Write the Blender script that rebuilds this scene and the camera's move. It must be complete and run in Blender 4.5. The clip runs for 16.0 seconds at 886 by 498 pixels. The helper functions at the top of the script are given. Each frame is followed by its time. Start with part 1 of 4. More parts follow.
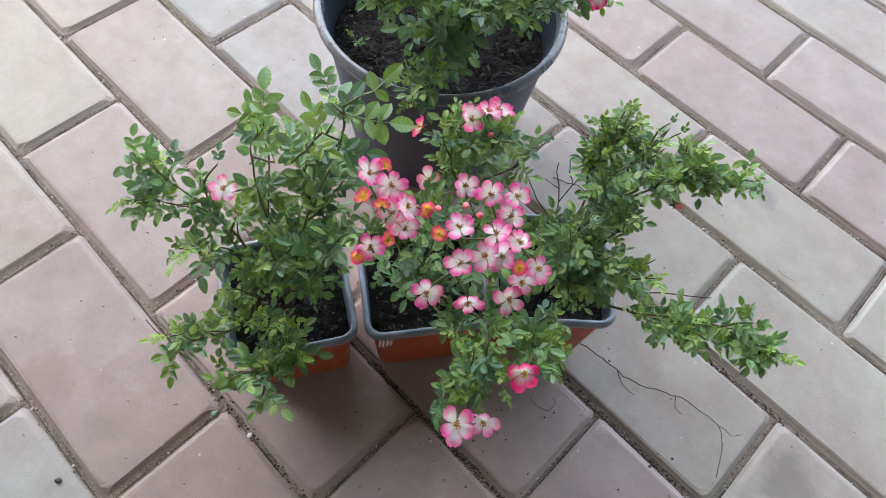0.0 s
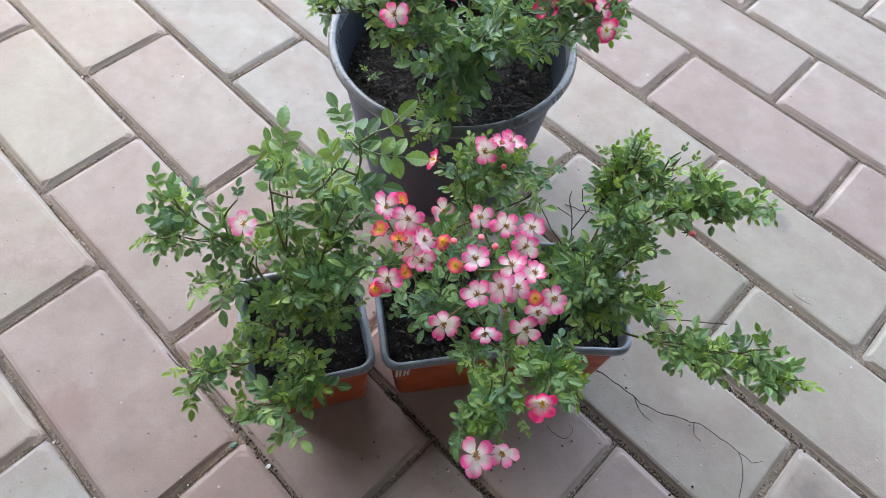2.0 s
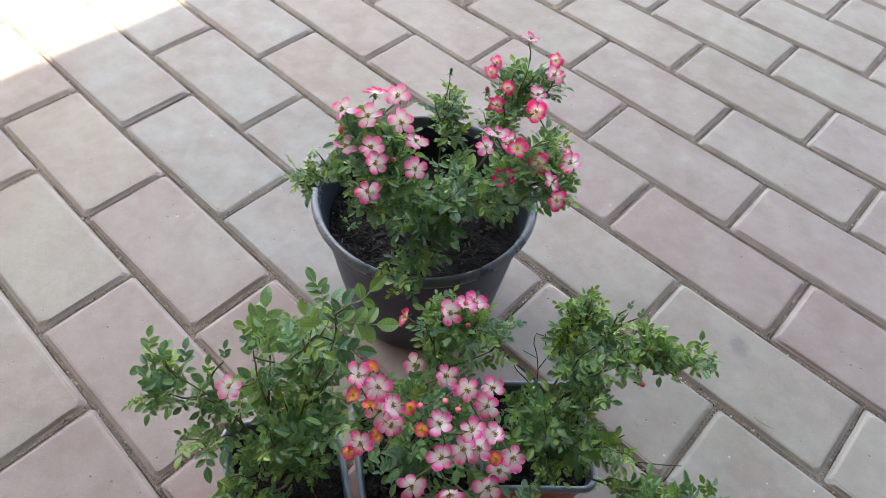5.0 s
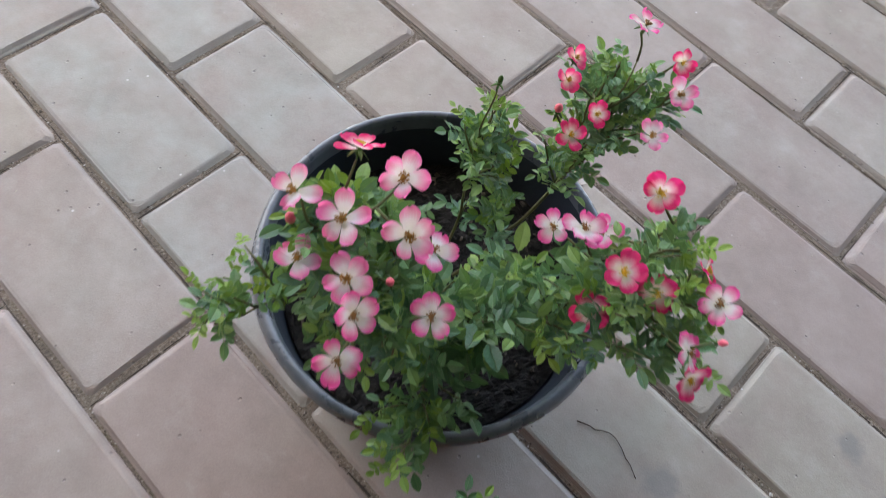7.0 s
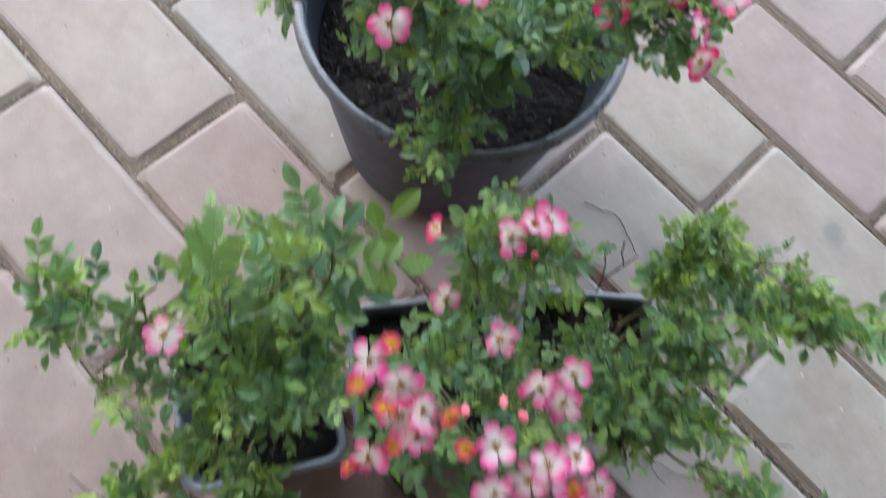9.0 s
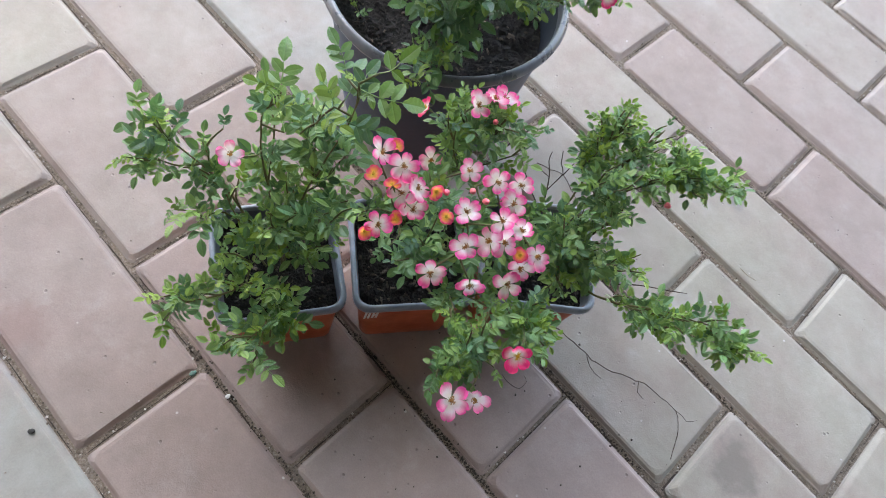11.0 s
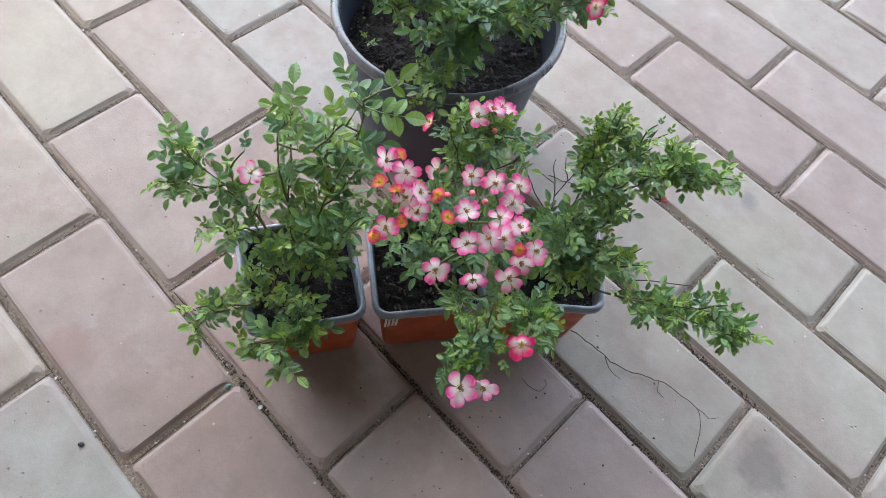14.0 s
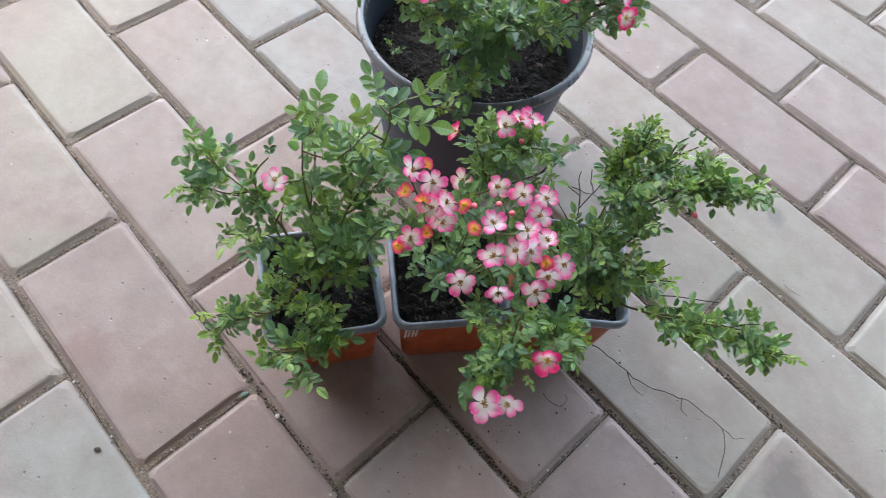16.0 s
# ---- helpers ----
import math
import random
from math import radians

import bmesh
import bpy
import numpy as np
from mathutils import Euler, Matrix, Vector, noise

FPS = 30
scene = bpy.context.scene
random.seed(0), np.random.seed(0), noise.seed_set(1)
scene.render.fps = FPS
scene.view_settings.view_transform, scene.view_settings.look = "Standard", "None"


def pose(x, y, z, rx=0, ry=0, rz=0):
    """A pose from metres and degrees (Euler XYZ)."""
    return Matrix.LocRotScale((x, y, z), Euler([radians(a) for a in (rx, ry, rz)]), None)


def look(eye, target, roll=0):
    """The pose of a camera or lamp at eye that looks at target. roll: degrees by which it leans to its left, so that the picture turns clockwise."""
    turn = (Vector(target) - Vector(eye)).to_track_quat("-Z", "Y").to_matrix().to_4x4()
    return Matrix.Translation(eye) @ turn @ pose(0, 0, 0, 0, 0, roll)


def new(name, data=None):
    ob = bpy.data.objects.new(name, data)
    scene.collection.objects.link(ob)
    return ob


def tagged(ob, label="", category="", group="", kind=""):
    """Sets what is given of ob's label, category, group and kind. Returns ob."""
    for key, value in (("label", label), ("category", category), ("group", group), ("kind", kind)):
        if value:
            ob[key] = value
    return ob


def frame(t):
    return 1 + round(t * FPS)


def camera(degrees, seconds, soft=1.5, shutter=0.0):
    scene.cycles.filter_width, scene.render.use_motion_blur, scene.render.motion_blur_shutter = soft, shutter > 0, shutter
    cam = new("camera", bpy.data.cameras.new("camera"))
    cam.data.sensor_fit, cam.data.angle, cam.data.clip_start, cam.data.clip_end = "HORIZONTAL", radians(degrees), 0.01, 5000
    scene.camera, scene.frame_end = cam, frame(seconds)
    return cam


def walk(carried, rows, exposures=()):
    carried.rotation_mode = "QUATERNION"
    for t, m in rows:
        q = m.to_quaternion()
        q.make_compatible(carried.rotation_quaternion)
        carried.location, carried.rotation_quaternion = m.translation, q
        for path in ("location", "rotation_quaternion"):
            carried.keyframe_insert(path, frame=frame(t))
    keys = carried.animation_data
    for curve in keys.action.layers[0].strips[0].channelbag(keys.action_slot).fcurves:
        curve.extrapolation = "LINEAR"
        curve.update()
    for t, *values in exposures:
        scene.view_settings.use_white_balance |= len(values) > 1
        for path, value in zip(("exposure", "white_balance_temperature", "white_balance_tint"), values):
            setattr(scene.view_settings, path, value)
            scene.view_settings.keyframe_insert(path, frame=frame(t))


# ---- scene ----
cam = camera(68.3, 16.0, 0.55, 0.5)
# seconds, eye, target, roll; block courses run along x, 0.1 m apart in y
PATH = [
    (0, (0.5752, 0.0011, 0.4897), (0.2909, 0.3768, -0.3924), 9.25),
    (0.5, (0.5740, 0.0005, 0.4919), (0.2779, 0.3658, -0.3906), 7.30),
    (1, (0.5736, 0.0011, 0.4930), (0.2653, 0.3666, -0.3853), 6.10),
    (1.5, (0.5755, 0.0024, 0.4934), (0.2647, 0.3800, -0.3788), 6.85),
    (2, (0.5729, -0.0003, 0.4956), (0.2516, 0.3852, -0.3694), 6.04),
    (2.5, (0.5736, -0.0002, 0.4951), (0.2570, 0.3916, -0.3688), 7.27),
    (3, (0.5729, -0.0010, 0.4952), (0.2585, 0.3805, -0.3740), 6.76),
    (3.5, (0.5735, 0.0005, 0.4957), (0.2574, 0.3792, -0.3741), 6.11),
    (4, (0.5738, 0.0007, 0.4994), (0.2452, 0.3858, -0.3630), 5.54),
    (4.5, (0.5704, 0.0078, 0.5241), (0.2166, 0.4135, -0.3186), 4.67),
    (4.7, (0.5706, 0.0141, 0.5429), (0.1889, 0.4405, -0.2768), 3.60),
    (5, (0.5690, 0.0197, 0.5523), (0.1790, 0.4880, -0.2405), 4.99),
    (5.2, (0.5687, 0.0174, 0.5489), (0.1859, 0.4785, -0.2516), 5.05),
    (7.3, (0.3928, 0.1822, 0.4474), (0.1517, 0.5497, -0.4508), 13.94),
    (7.5, (0.3958, 0.1830, 0.4484), (0.1579, 0.5507, -0.4506), 14.04),
    (8, (0.4018, 0.1807, 0.4557), (0.1550, 0.5589, -0.4366), 14.31),
    (8.5, (0.4195, 0.1611, 0.4545), (0.1854, 0.5197, -0.4492), 14.78),
    (8.7, (0.4350, 0.1310, 0.4460), (0.2225, 0.4260, -0.4835), 11.50),
    (8.9, (0.4500, 0.1090, 0.4470), (0.2750, 0.3890, -0.4970), 16.00),
    (9, (0.4586, 0.0962, 0.4471), (0.3111, 0.3786, -0.5007), 20.22),
    (9.5, (0.4884, 0.0505, 0.4468), (0.3575, 0.3648, -0.4935), 26.13),
    (9.7, (0.4933, 0.0449, 0.4457), (0.3599, 0.3616, -0.4934), 26.00),
    (11.8, (0.5791, -0.0411, 0.5243), (0.3206, 0.3814, -0.3444), 18.16),
    (12, (0.5774, -0.0400, 0.5181), (0.3102, 0.3749, -0.3516), 16.80),
    (12.5, (0.5819, -0.0302, 0.5114), (0.3182, 0.3662, -0.3680), 15.73),
    (13, (0.5837, -0.0269, 0.5131), (0.3183, 0.3801, -0.3609), 15.56),
    (13.5, (0.5852, -0.0269, 0.5141), (0.3144, 0.3803, -0.3582), 14.81),
    (14, (0.5863, -0.0249, 0.5145), (0.3085, 0.3628, -0.3644), 11.99),
    (14.5, (0.5890, -0.0167, 0.5117), (0.3147, 0.3956, -0.3571), 14.27),
    (15, (0.5911, -0.0139, 0.5120), (0.3077, 0.3862, -0.3596), 12.21),
    (15.5, (0.5846, -0.0216, 0.5069), (0.3026, 0.3754, -0.3665), 13.45),
    (16, (0.5790, -0.0261, 0.5090), (0.2786, 0.3539, -0.3658), 10.70),
]
EXPOSURES = [(t, e + 0.66, 7480, 8) for t, e in ((0, 2.85), (4.0, 2.8), (5.0, 2.38), (7.4, 2.2), (8.4, 2.32), (9.5, 2.92), (12.0, 2.8), (16.0, 2.8))]
walk(cam, [(t, look(eye, target, roll)) for t, eye, target, roll in PATH], EXPOSURES)

SUN_EL, SUN_AZ = radians(71), (-1.0, 0.12)      # the open side of the porch lies towards -x

world = bpy.data.worlds.new("sky_world")
scene.world = world
world.use_nodes = True
wn = world.node_tree.nodes
sky = wn.new("ShaderNodeTexSky")
sky.sky_type, sky.sun_disc = "NISHITA", False
sky.sun_elevation = SUN_EL
sky.sun_rotation = math.atan2(SUN_AZ[0], SUN_AZ[1])
sky.air_density, sky.dust_density = 1.0, 2.0
wn["Background"].inputs["Strength"].default_value = 0.15
world.node_tree.links.new(sky.outputs[0], wn["Background"].inputs[0])

sun_data = bpy.data.lights.new("sun", "SUN")
sun_data.energy, sun_data.angle, sun_data.color = 4.5, radians(0.55), (1.0, 0.95, 0.88)
sun = new("sun", sun_data)
sun_way = Vector((SUN_AZ[0], SUN_AZ[1], 0)).normalized() * math.cos(SUN_EL) + Vector((0, 0, math.sin(SUN_EL)))
sun.matrix_world = look(sun_way * 20, (0, 0, 0))

RND = random.Random(7)


# ---- materials ----
class Mat:
    """A node material with short ways to add nodes."""

    def __init__(self, name):
        self.m = bpy.data.materials.new(name)
        self.m.use_nodes = True
        self.t = self.m.node_tree
        self.b = self.t.nodes["Principled BSDF"]

    def node(self, kind, **values):
        n = self.t.nodes.new(kind)
        for k, v in values.items():
            n.inputs[k].default_value = v
        return n

    def link(self, a, b):
        self.t.links.new(a, b)
        return self

    def place(self):
        return self.t.nodes.new("ShaderNodeNewGeometry").outputs["Position"]

    def noise(self, vec, scale, detail=4.0, rough=0.6):
        n = self.node("ShaderNodeTexNoise", Scale=scale, Detail=detail, Roughness=rough)
        self.link(vec, n.inputs["Vector"])
        return n.outputs["Fac"]

    def ramp(self, fac, *stops):
        n = self.t.nodes.new("ShaderNodeValToRGB")
        e = n.color_ramp.elements
        while len(e) < len(stops):
            e.new(0.5)
        for el, (p, c) in zip(e, stops):
            el.position = p
            el.color = (*c, 1) if len(c) == 3 else c
        self.link(fac, n.inputs[0])
        return n.outputs[0]

    def grey(self, fac, *stops):
        return self.ramp(fac, *[(p, (v, v, v)) for p, v in stops])

    def mix(self, fac, a, b, mode="MIX"):
        n = self.t.nodes.new("ShaderNodeMix")
        n.data_type, n.blend_type = "RGBA", mode
        for s, v in ((n.inputs[0], fac), (n.inputs[6], a), (n.inputs[7], b)):
            if hasattr(v, "is_linked"):
                self.link(v, s)
            elif isinstance(v, tuple):
                s.default_value = (*v, 1)
            else:
                s.default_value = v
        return n.outputs[2]

    def math(self, op, a, b=0.0, clamp=False):
        n = self.t.nodes.new("ShaderNodeMath")
        n.operation, n.use_clamp = op, clamp
        for s, v in zip(n.inputs, (a, b)):
            if hasattr(v, "is_linked"):
                self.link(v, s)
            else:
                s.default_value = v
        return n.outputs[0]

    def bump(self, height, strength=0.4, distance=0.001):
        n = self.node("ShaderNodeBump", Strength=strength, Distance=distance)
        self.link(height, n.inputs["Height"])
        self.link(n.outputs[0], self.b.inputs["Normal"])
        return self

    def finish(self, colour=None, rough=None, spec=None):
        for v, key in ((colour, "Base Color"), (rough, "Roughness"), (spec, "Specular IOR Level")):
            if v is None:
                continue
            if hasattr(v, "is_linked"):
                self.link(v, self.b.inputs[key])
            else:
                self.b.inputs[key].default_value = (*v, 1) if isinstance(v, tuple) else v
        return self.m


def paver_material(name, joined):
    """Cast concrete: grey-beige to pinkish, with blotches, fine grit, pits and a few stains."""
    k = Mat(name)
    p = k.place()
    if joined:
        tint = k.t.nodes.new("ShaderNodeNewGeometry").outputs["Random Per Island"]
    else:
        tint = k.t.nodes.new("ShaderNodeObjectInfo").outputs["Color"]
        sep = k.t.nodes.new("ShaderNodeSeparateColor")
        k.link(tint, sep.inputs[0])
        tint = sep.outputs[0]
    base = k.ramp(tint, (0.0, (0.316, 0.312, 0.288)), (0.12, (0.334, 0.310, 0.260)), (0.5, (0.326, 0.289, 0.260)), (1.0, (0.284, 0.208, 0.186)))
    cloud = k.noise(p, 9.0, 6.0, 0.62)
    base = k.mix(k.grey(cloud, (0.38, 0.0), (0.68, 1.0)), base, k.mix(0.75, base, (0.30, 0.235, 0.212)))
    stain = k.noise(p, 3.7, 5.0, 0.7)
    base = k.mix(k.grey(stain, (0.42, 0.0), (0.66, 0.6)), base, k.mix(1.0, base, (0.80, 0.79, 0.76), "MULTIPLY"))
    scuff = k.noise(p, 19.0, 7.0, 0.74)
    base = k.mix(k.grey(scuff, (0.54, 0.0), (0.70, 0.5)), base, k.mix(0.5, base, (0.42, 0.40, 0.37)))
    wear = k.noise(p, 34.0, 6.0, 0.65)
    base = k.mix(k.grey(wear, (0.35, 0.9), (0.65, 0.0)), base, k.mix(1.0, base, (0.83, 0.82, 0.81), "MULTIPLY"))
    grit = k.noise(p, 900.0, 2.0, 0.7)
    base = k.mix(0.17, base, k.mix(1.0, base, k.grey(grit, (0.3, 0.62), (0.7, 1.25)), "MULTIPLY"))
    vor = k.node("ShaderNodeTexVoronoi", Scale=70.0)
    k.link(p, vor.inputs["Vector"])
    pits = k.math("MULTIPLY", k.grey(vor.outputs["Distance"], (0.05, 1.0), (0.10, 0.0)), k.grey(k.noise(p, 23.0, 1.0), (0.48, 0.0), (0.54, 1.0)))
    base = k.mix(k.math("MULTIPLY", pits, 0.34), base, (0.11, 0.10, 0.092))
    vor2 = k.node("ShaderNodeTexVoronoi", Scale=46.0)
    k.link(p, vor2.inputs["Vector"])
    flecks = k.math("MULTIPLY", k.grey(vor2.outputs["Distance"], (0.03, 1.0), (0.06, 0.0)), k.grey(k.noise(p, 17.0, 1.0), (0.5, 0.0), (0.55, 1.0)))
    base = k.mix(k.math("MULTIPLY", flecks, 0.7), base, (0.55, 0.53, 0.50))
    rag = k.noise(p, 60.0, 3.0)
    for x, y, r, colour, s in ((0.581, 0.469, 0.013, (0.16, 0.155, 0.15), 0.6), (0.294, -0.083, 0.024, (0.23, 0.16, 0.14), 0.65),
                               (0.733, 0.261, 0.026, (0.17, 0.15, 0.13), 0.7), (0.501, 0.3465, 0.018, (0.17, 0.165, 0.16), 0.6), (0.601, 0.461, 0.012, (0.21, 0.20, 0.18), 0.3),
                               (0.62, 0.33, 0.03, (0.30, 0.29, 0.27), 0.3)):
        d = k.node("ShaderNodeVectorMath")
        d.operation = "DISTANCE"
        k.link(p, d.inputs[0])
        d.inputs[1].default_value = (x, y, 0)
        near = k.math("ADD", d.outputs["Value"], k.math("MULTIPLY", k.math("SUBTRACT", rag, 0.5), r * 1.6))
        base = k.mix(k.math("MULTIPLY", k.grey(k.math("DIVIDE", near, r), (0.45, 1.0), (1.0, 0.0)), s), base, colour)
    h = k.math("ADD", k.math("MULTIPLY", grit, 0.25), k.math("SUBTRACT", wear, k.math("MULTIPLY", pits, 1.5)))
    h = k.math("ADD", h, k.math("MULTIPLY", k.noise(p, 150.0, 3.0), 0.22))
    k.bump(h, 0.5, 0.0013)
    return k.finish(base, k.grey(wear, (0.3, 0.78), (0.7, 0.95)), 0.2)


def sand_material():
    k = Mat("joint_sand")
    p = k.place()
    g = k.noise(p, 520.0, 4.0, 0.75)
    c = k.ramp(g, (0.3, (0.105, 0.082, 0.062)), (0.52, (0.235, 0.19, 0.15)), (0.75, (0.41, 0.355, 0.295)))
    c = k.mix(k.grey(k.noise(p, 22.0), (0.45, 0.0), (0.66, 0.6)), c, (0.10, 0.085, 0.068))
    k.bump(g, 0.9, 0.003)
    return k.finish(c, 0.95, 0.2)


def grain_material():
    k = Mat("sand_grains")
    r = k.t.nodes.new("ShaderNodeNewGeometry").outputs["Random Per Island"]
    return k.finish(k.ramp(r, (0.0, (0.07, 0.06, 0.05)), (0.45, (0.19, 0.155, 0.12)), (0.9, (0.34, 0.30, 0.25)), (1.0, (0.62, 0.60, 0.56))), 0.9, 0.2)


def leaf_material(name, dark, mid, light, joined=False):
    """Rose foliage: tone by leaf, paler veins, thin enough to let some light through."""
    k = Mat(name)
    rnd = k.t.nodes.new("ShaderNodeNewGeometry").outputs["Random Per Island"] if joined else k.t.nodes.new("ShaderNodeObjectInfo").outputs["Random"]
    c = k.ramp(rnd, (0.0, dark), (0.55, mid), (1.0, light))
    uv = k.t.nodes.new("ShaderNodeUVMap").outputs[0]
    s = k.t.nodes.new("ShaderNodeSeparateXYZ")
    k.link(uv, s.inputs[0])
    side = k.math("ABSOLUTE", k.math("SUBTRACT", s.outputs[0], 0.5))
    rib = k.grey(side, (0.0, 1.0), (0.07, 0.0))
    vein = k.math("PINGPONG", k.math("SUBTRACT", k.math("MULTIPLY", s.outputs[1], 7.0), k.math("MULTIPLY", side, 4.0)), 0.5)
    vein = k.grey(vein, (0.0, 1.0), (0.14, 0.0))
    c = k.mix(k.math("MULTIPLY", k.math("MAXIMUM", rib, k.math("MULTIPLY", vein, 0.4)), 0.4), c, k.mix(0.5, c, (0.20, 0.30, 0.09)))
    blot = k.noise(k.place(), 160.0, 3.0)
    c = k.mix(0.5, c, k.mix(1.0, c, k.grey(blot, (0.3, 0.7), (0.7, 1.25)), "MULTIPLY"))
    k.bump(k.math("SUBTRACT", 1.0, k.math("MAXIMUM", rib, vein)), 0.35, 0.0006)
    k.finish(c, 0.30, 0.6)
    tr = k.t.nodes.new("ShaderNodeBsdfTranslucent")
    k.link(k.mix(0.4, c, (0.18, 0.32, 0.04)), tr.inputs[0])
    mx = k.node("ShaderNodeMixShader", Fac=0.38)
    k.link(k.b.outputs[0], mx.inputs[1])
    k.link(tr.outputs[0], mx.inputs[2])
    k.link(mx.outputs[0], k.t.nodes["Material Output"].inputs[0])
    return k.m


def petal_material(name, inner, middle, outer, edge=(0.45, 0.62, 0.86)):
    """A petal: its colour runs from the claw to the rim, with faint streaks along it."""
    k = Mat(name)
    uv = k.t.nodes.new("ShaderNodeUVMap").outputs[0]
    s = k.t.nodes.new("ShaderNodeSeparateXYZ")
    k.link(uv, s.inputs[0])
    side = k.math("ABSOLUTE", k.math("SUBTRACT", s.outputs[0], 0.5))
    scale = k.t.nodes.new("ShaderNodeMapping")
    scale.inputs["Scale"].default_value = (26.0, 2.5, 1.0)
    k.link(uv, scale.inputs[0])
    rnd = k.t.nodes.new("ShaderNodeObjectInfo").outputs["Random"]
    streak = k.noise(scale.outputs[0], 1.0, 3.0)
    r = k.math("ADD", s.outputs[1], k.math("MULTIPLY", k.math("MULTIPLY", side, side), 0.9))
    r = k.math("ADD", r, k.math("MULTIPLY", k.math("SUBTRACT", streak, 0.5), 0.34))
    r = k.math("ADD", r, k.math("MULTIPLY", k.math("SUBTRACT", rnd, 0.5), 0.26))
    c = k.ramp(r, (0.0, inner), (edge[0], middle), (edge[1], tuple(0.45 * a + 0.55 * b for a, b in zip(middle, outer))), (edge[2], outer))
    k.bump(streak, 0.3, 0.0004)
    k.finish(c, 0.55, 0.3)
    tr = k.t.nodes.new("ShaderNodeBsdfTranslucent")
    k.link(c, tr.inputs[0])
    mx = k.node("ShaderNodeMixShader", Fac=0.58)
    k.link(k.b.outputs[0], mx.inputs[1])
    k.link(tr.outputs[0], mx.inputs[2])
    k.link(mx.outputs[0], k.t.nodes["Material Output"].inputs[0])
    return k.m


def simple(name, colour, rough, spec=0.5, vary=0.25, scale=60.0, bump=0.3, dist=0.0006, second=None):
    k = Mat(name)
    p = k.place()
    n1, n2 = k.noise(p, scale, 5.0), k.noise(p, scale * 7, 3.0)
    dark = second or tuple(v * (1 - vary) for v in colour)
    c = k.mix(k.grey(n1, (0.35, 0.0), (0.7, 1.0)), colour, dark)
    c = k.mix(0.3, c, k.mix(1.0, c, k.grey(n2, (0.3, 0.7), (0.7, 1.2)), "MULTIPLY"))
    k.bump(k.math("ADD", n1, k.math("MULTIPLY", n2, 0.4)), bump, dist)
    return k.finish(c, k.grey(n1, (0.3, max(rough - 0.08, 0.05)), (0.7, rough + 0.08)), spec)


def soil_material():
    k = Mat("potting_soil")
    p = k.place()
    n = k.noise(p, 240.0, 5.0, 0.75)
    r = k.t.nodes.new("ShaderNodeNewGeometry").outputs["Random Per Island"]
    c = k.ramp(n, (0.3, (0.006, 0.005, 0.0045)), (0.6, (0.017, 0.014, 0.012)), (0.8, (0.050, 0.041, 0.034)))
    c = k.mix(k.grey(r, (0.72, 0.0), (0.98, 0.9)), c, (0.15, 0.120, 0.095))
    k.bump(n, 0.9, 0.003)
    return k.finish(c, 0.85, 0.35)


M_PAVER = paver_material("paver_concrete", False)
M_PAVER_FAR = paver_material("paver_concrete_far", True)
M_SAND, M_GRAIN, M_SOIL = sand_material(), grain_material(), soil_material()
LEAF_TONES = {
    "mature": ((0.075, 0.174, 0.076), (0.148, 0.288, 0.096), (0.259, 0.401, 0.105)),
    "deep": ((0.043, 0.126, 0.070), (0.075, 0.187, 0.092), (0.126, 0.260, 0.109)),
    "young": ((0.091, 0.188, 0.028), (0.152, 0.277, 0.034), (0.243, 0.366, 0.052)),
}
M_LEAF, M_LEAF_DEEP, M_LEAF_YOUNG = [leaf_material("rose_leaf_" + key, *tones) for key, tones in LEAF_TONES.items()]
M_LEAF_REST = {key: leaf_material("rose_foliage_" + key, *tones, joined=True) for key, tones in LEAF_TONES.items()}
M_PETAL = petal_material("petal_pink_white", (0.90, 0.86, 0.74), (0.91, 0.79, 0.81), (0.86, 0.105, 0.35), (0.44, 0.66, 0.94))
M_PETAL_PALE = petal_material("petal_pale_pink", (0.92, 0.88, 0.80), (0.93, 0.80, 0.83), (0.89, 0.18, 0.42), (0.44, 0.66, 0.94))
M_PETAL_RED = petal_material("petal_red", (0.88, 0.76, 0.60), (0.87, 0.55, 0.52), (0.78, 0.05, 0.20), (0.30, 0.5, 0.8))
M_PETAL_ORANGE = petal_material("petal_orange", (0.92, 0.62, 0.10), (0.90, 0.40, 0.10), (0.82, 0.07, 0.20), (0.36, 0.60, 0.88))
M_PETAL_DEEP = petal_material("petal_deep_pink", (0.90, 0.84, 0.60), (0.88, 0.70, 0.68), (0.80, 0.035, 0.18), (0.34, 0.52, 0.78))
M_STAMEN = simple("stamen_ochre", (0.50, 0.25, 0.06), 0.7, 0.2, 0.4, 900.0)
M_STAMEN_DRY = simple("stamen_brown", (0.42, 0.21, 0.075), 0.8, 0.2, 0.5, 900.0)
M_STAMEN_GOLD = simple("stamen_gold", (0.80, 0.50, 0.06), 0.7, 0.2, 0.3, 900.0)
M_SEPAL = simple("sepal_green", (0.075, 0.15, 0.035), 0.55, 0.3, 0.35, 300.0)
M_CANE = simple("cane_bark", (0.130, 0.112, 0.054), 0.7, 0.3, 0.5, 260.0, 0.5, 0.0008, (0.10, 0.11, 0.03))
M_TWIG = simple("green_twig", (0.090, 0.130, 0.036), 0.6, 0.3, 0.3, 300.0, 0.3, 0.0005, (0.095, 0.062, 0.030))
M_DEAD = simple("dead_wood", (0.085, 0.064, 0.050), 0.85, 0.2, 0.4, 320.0, 0.6, 0.001)
M_ORANGE = simple("terracotta_plastic", (0.47, 0.092, 0.030), 0.48, 0.4, 0.3, 55.0, 0.2, 0.0005)
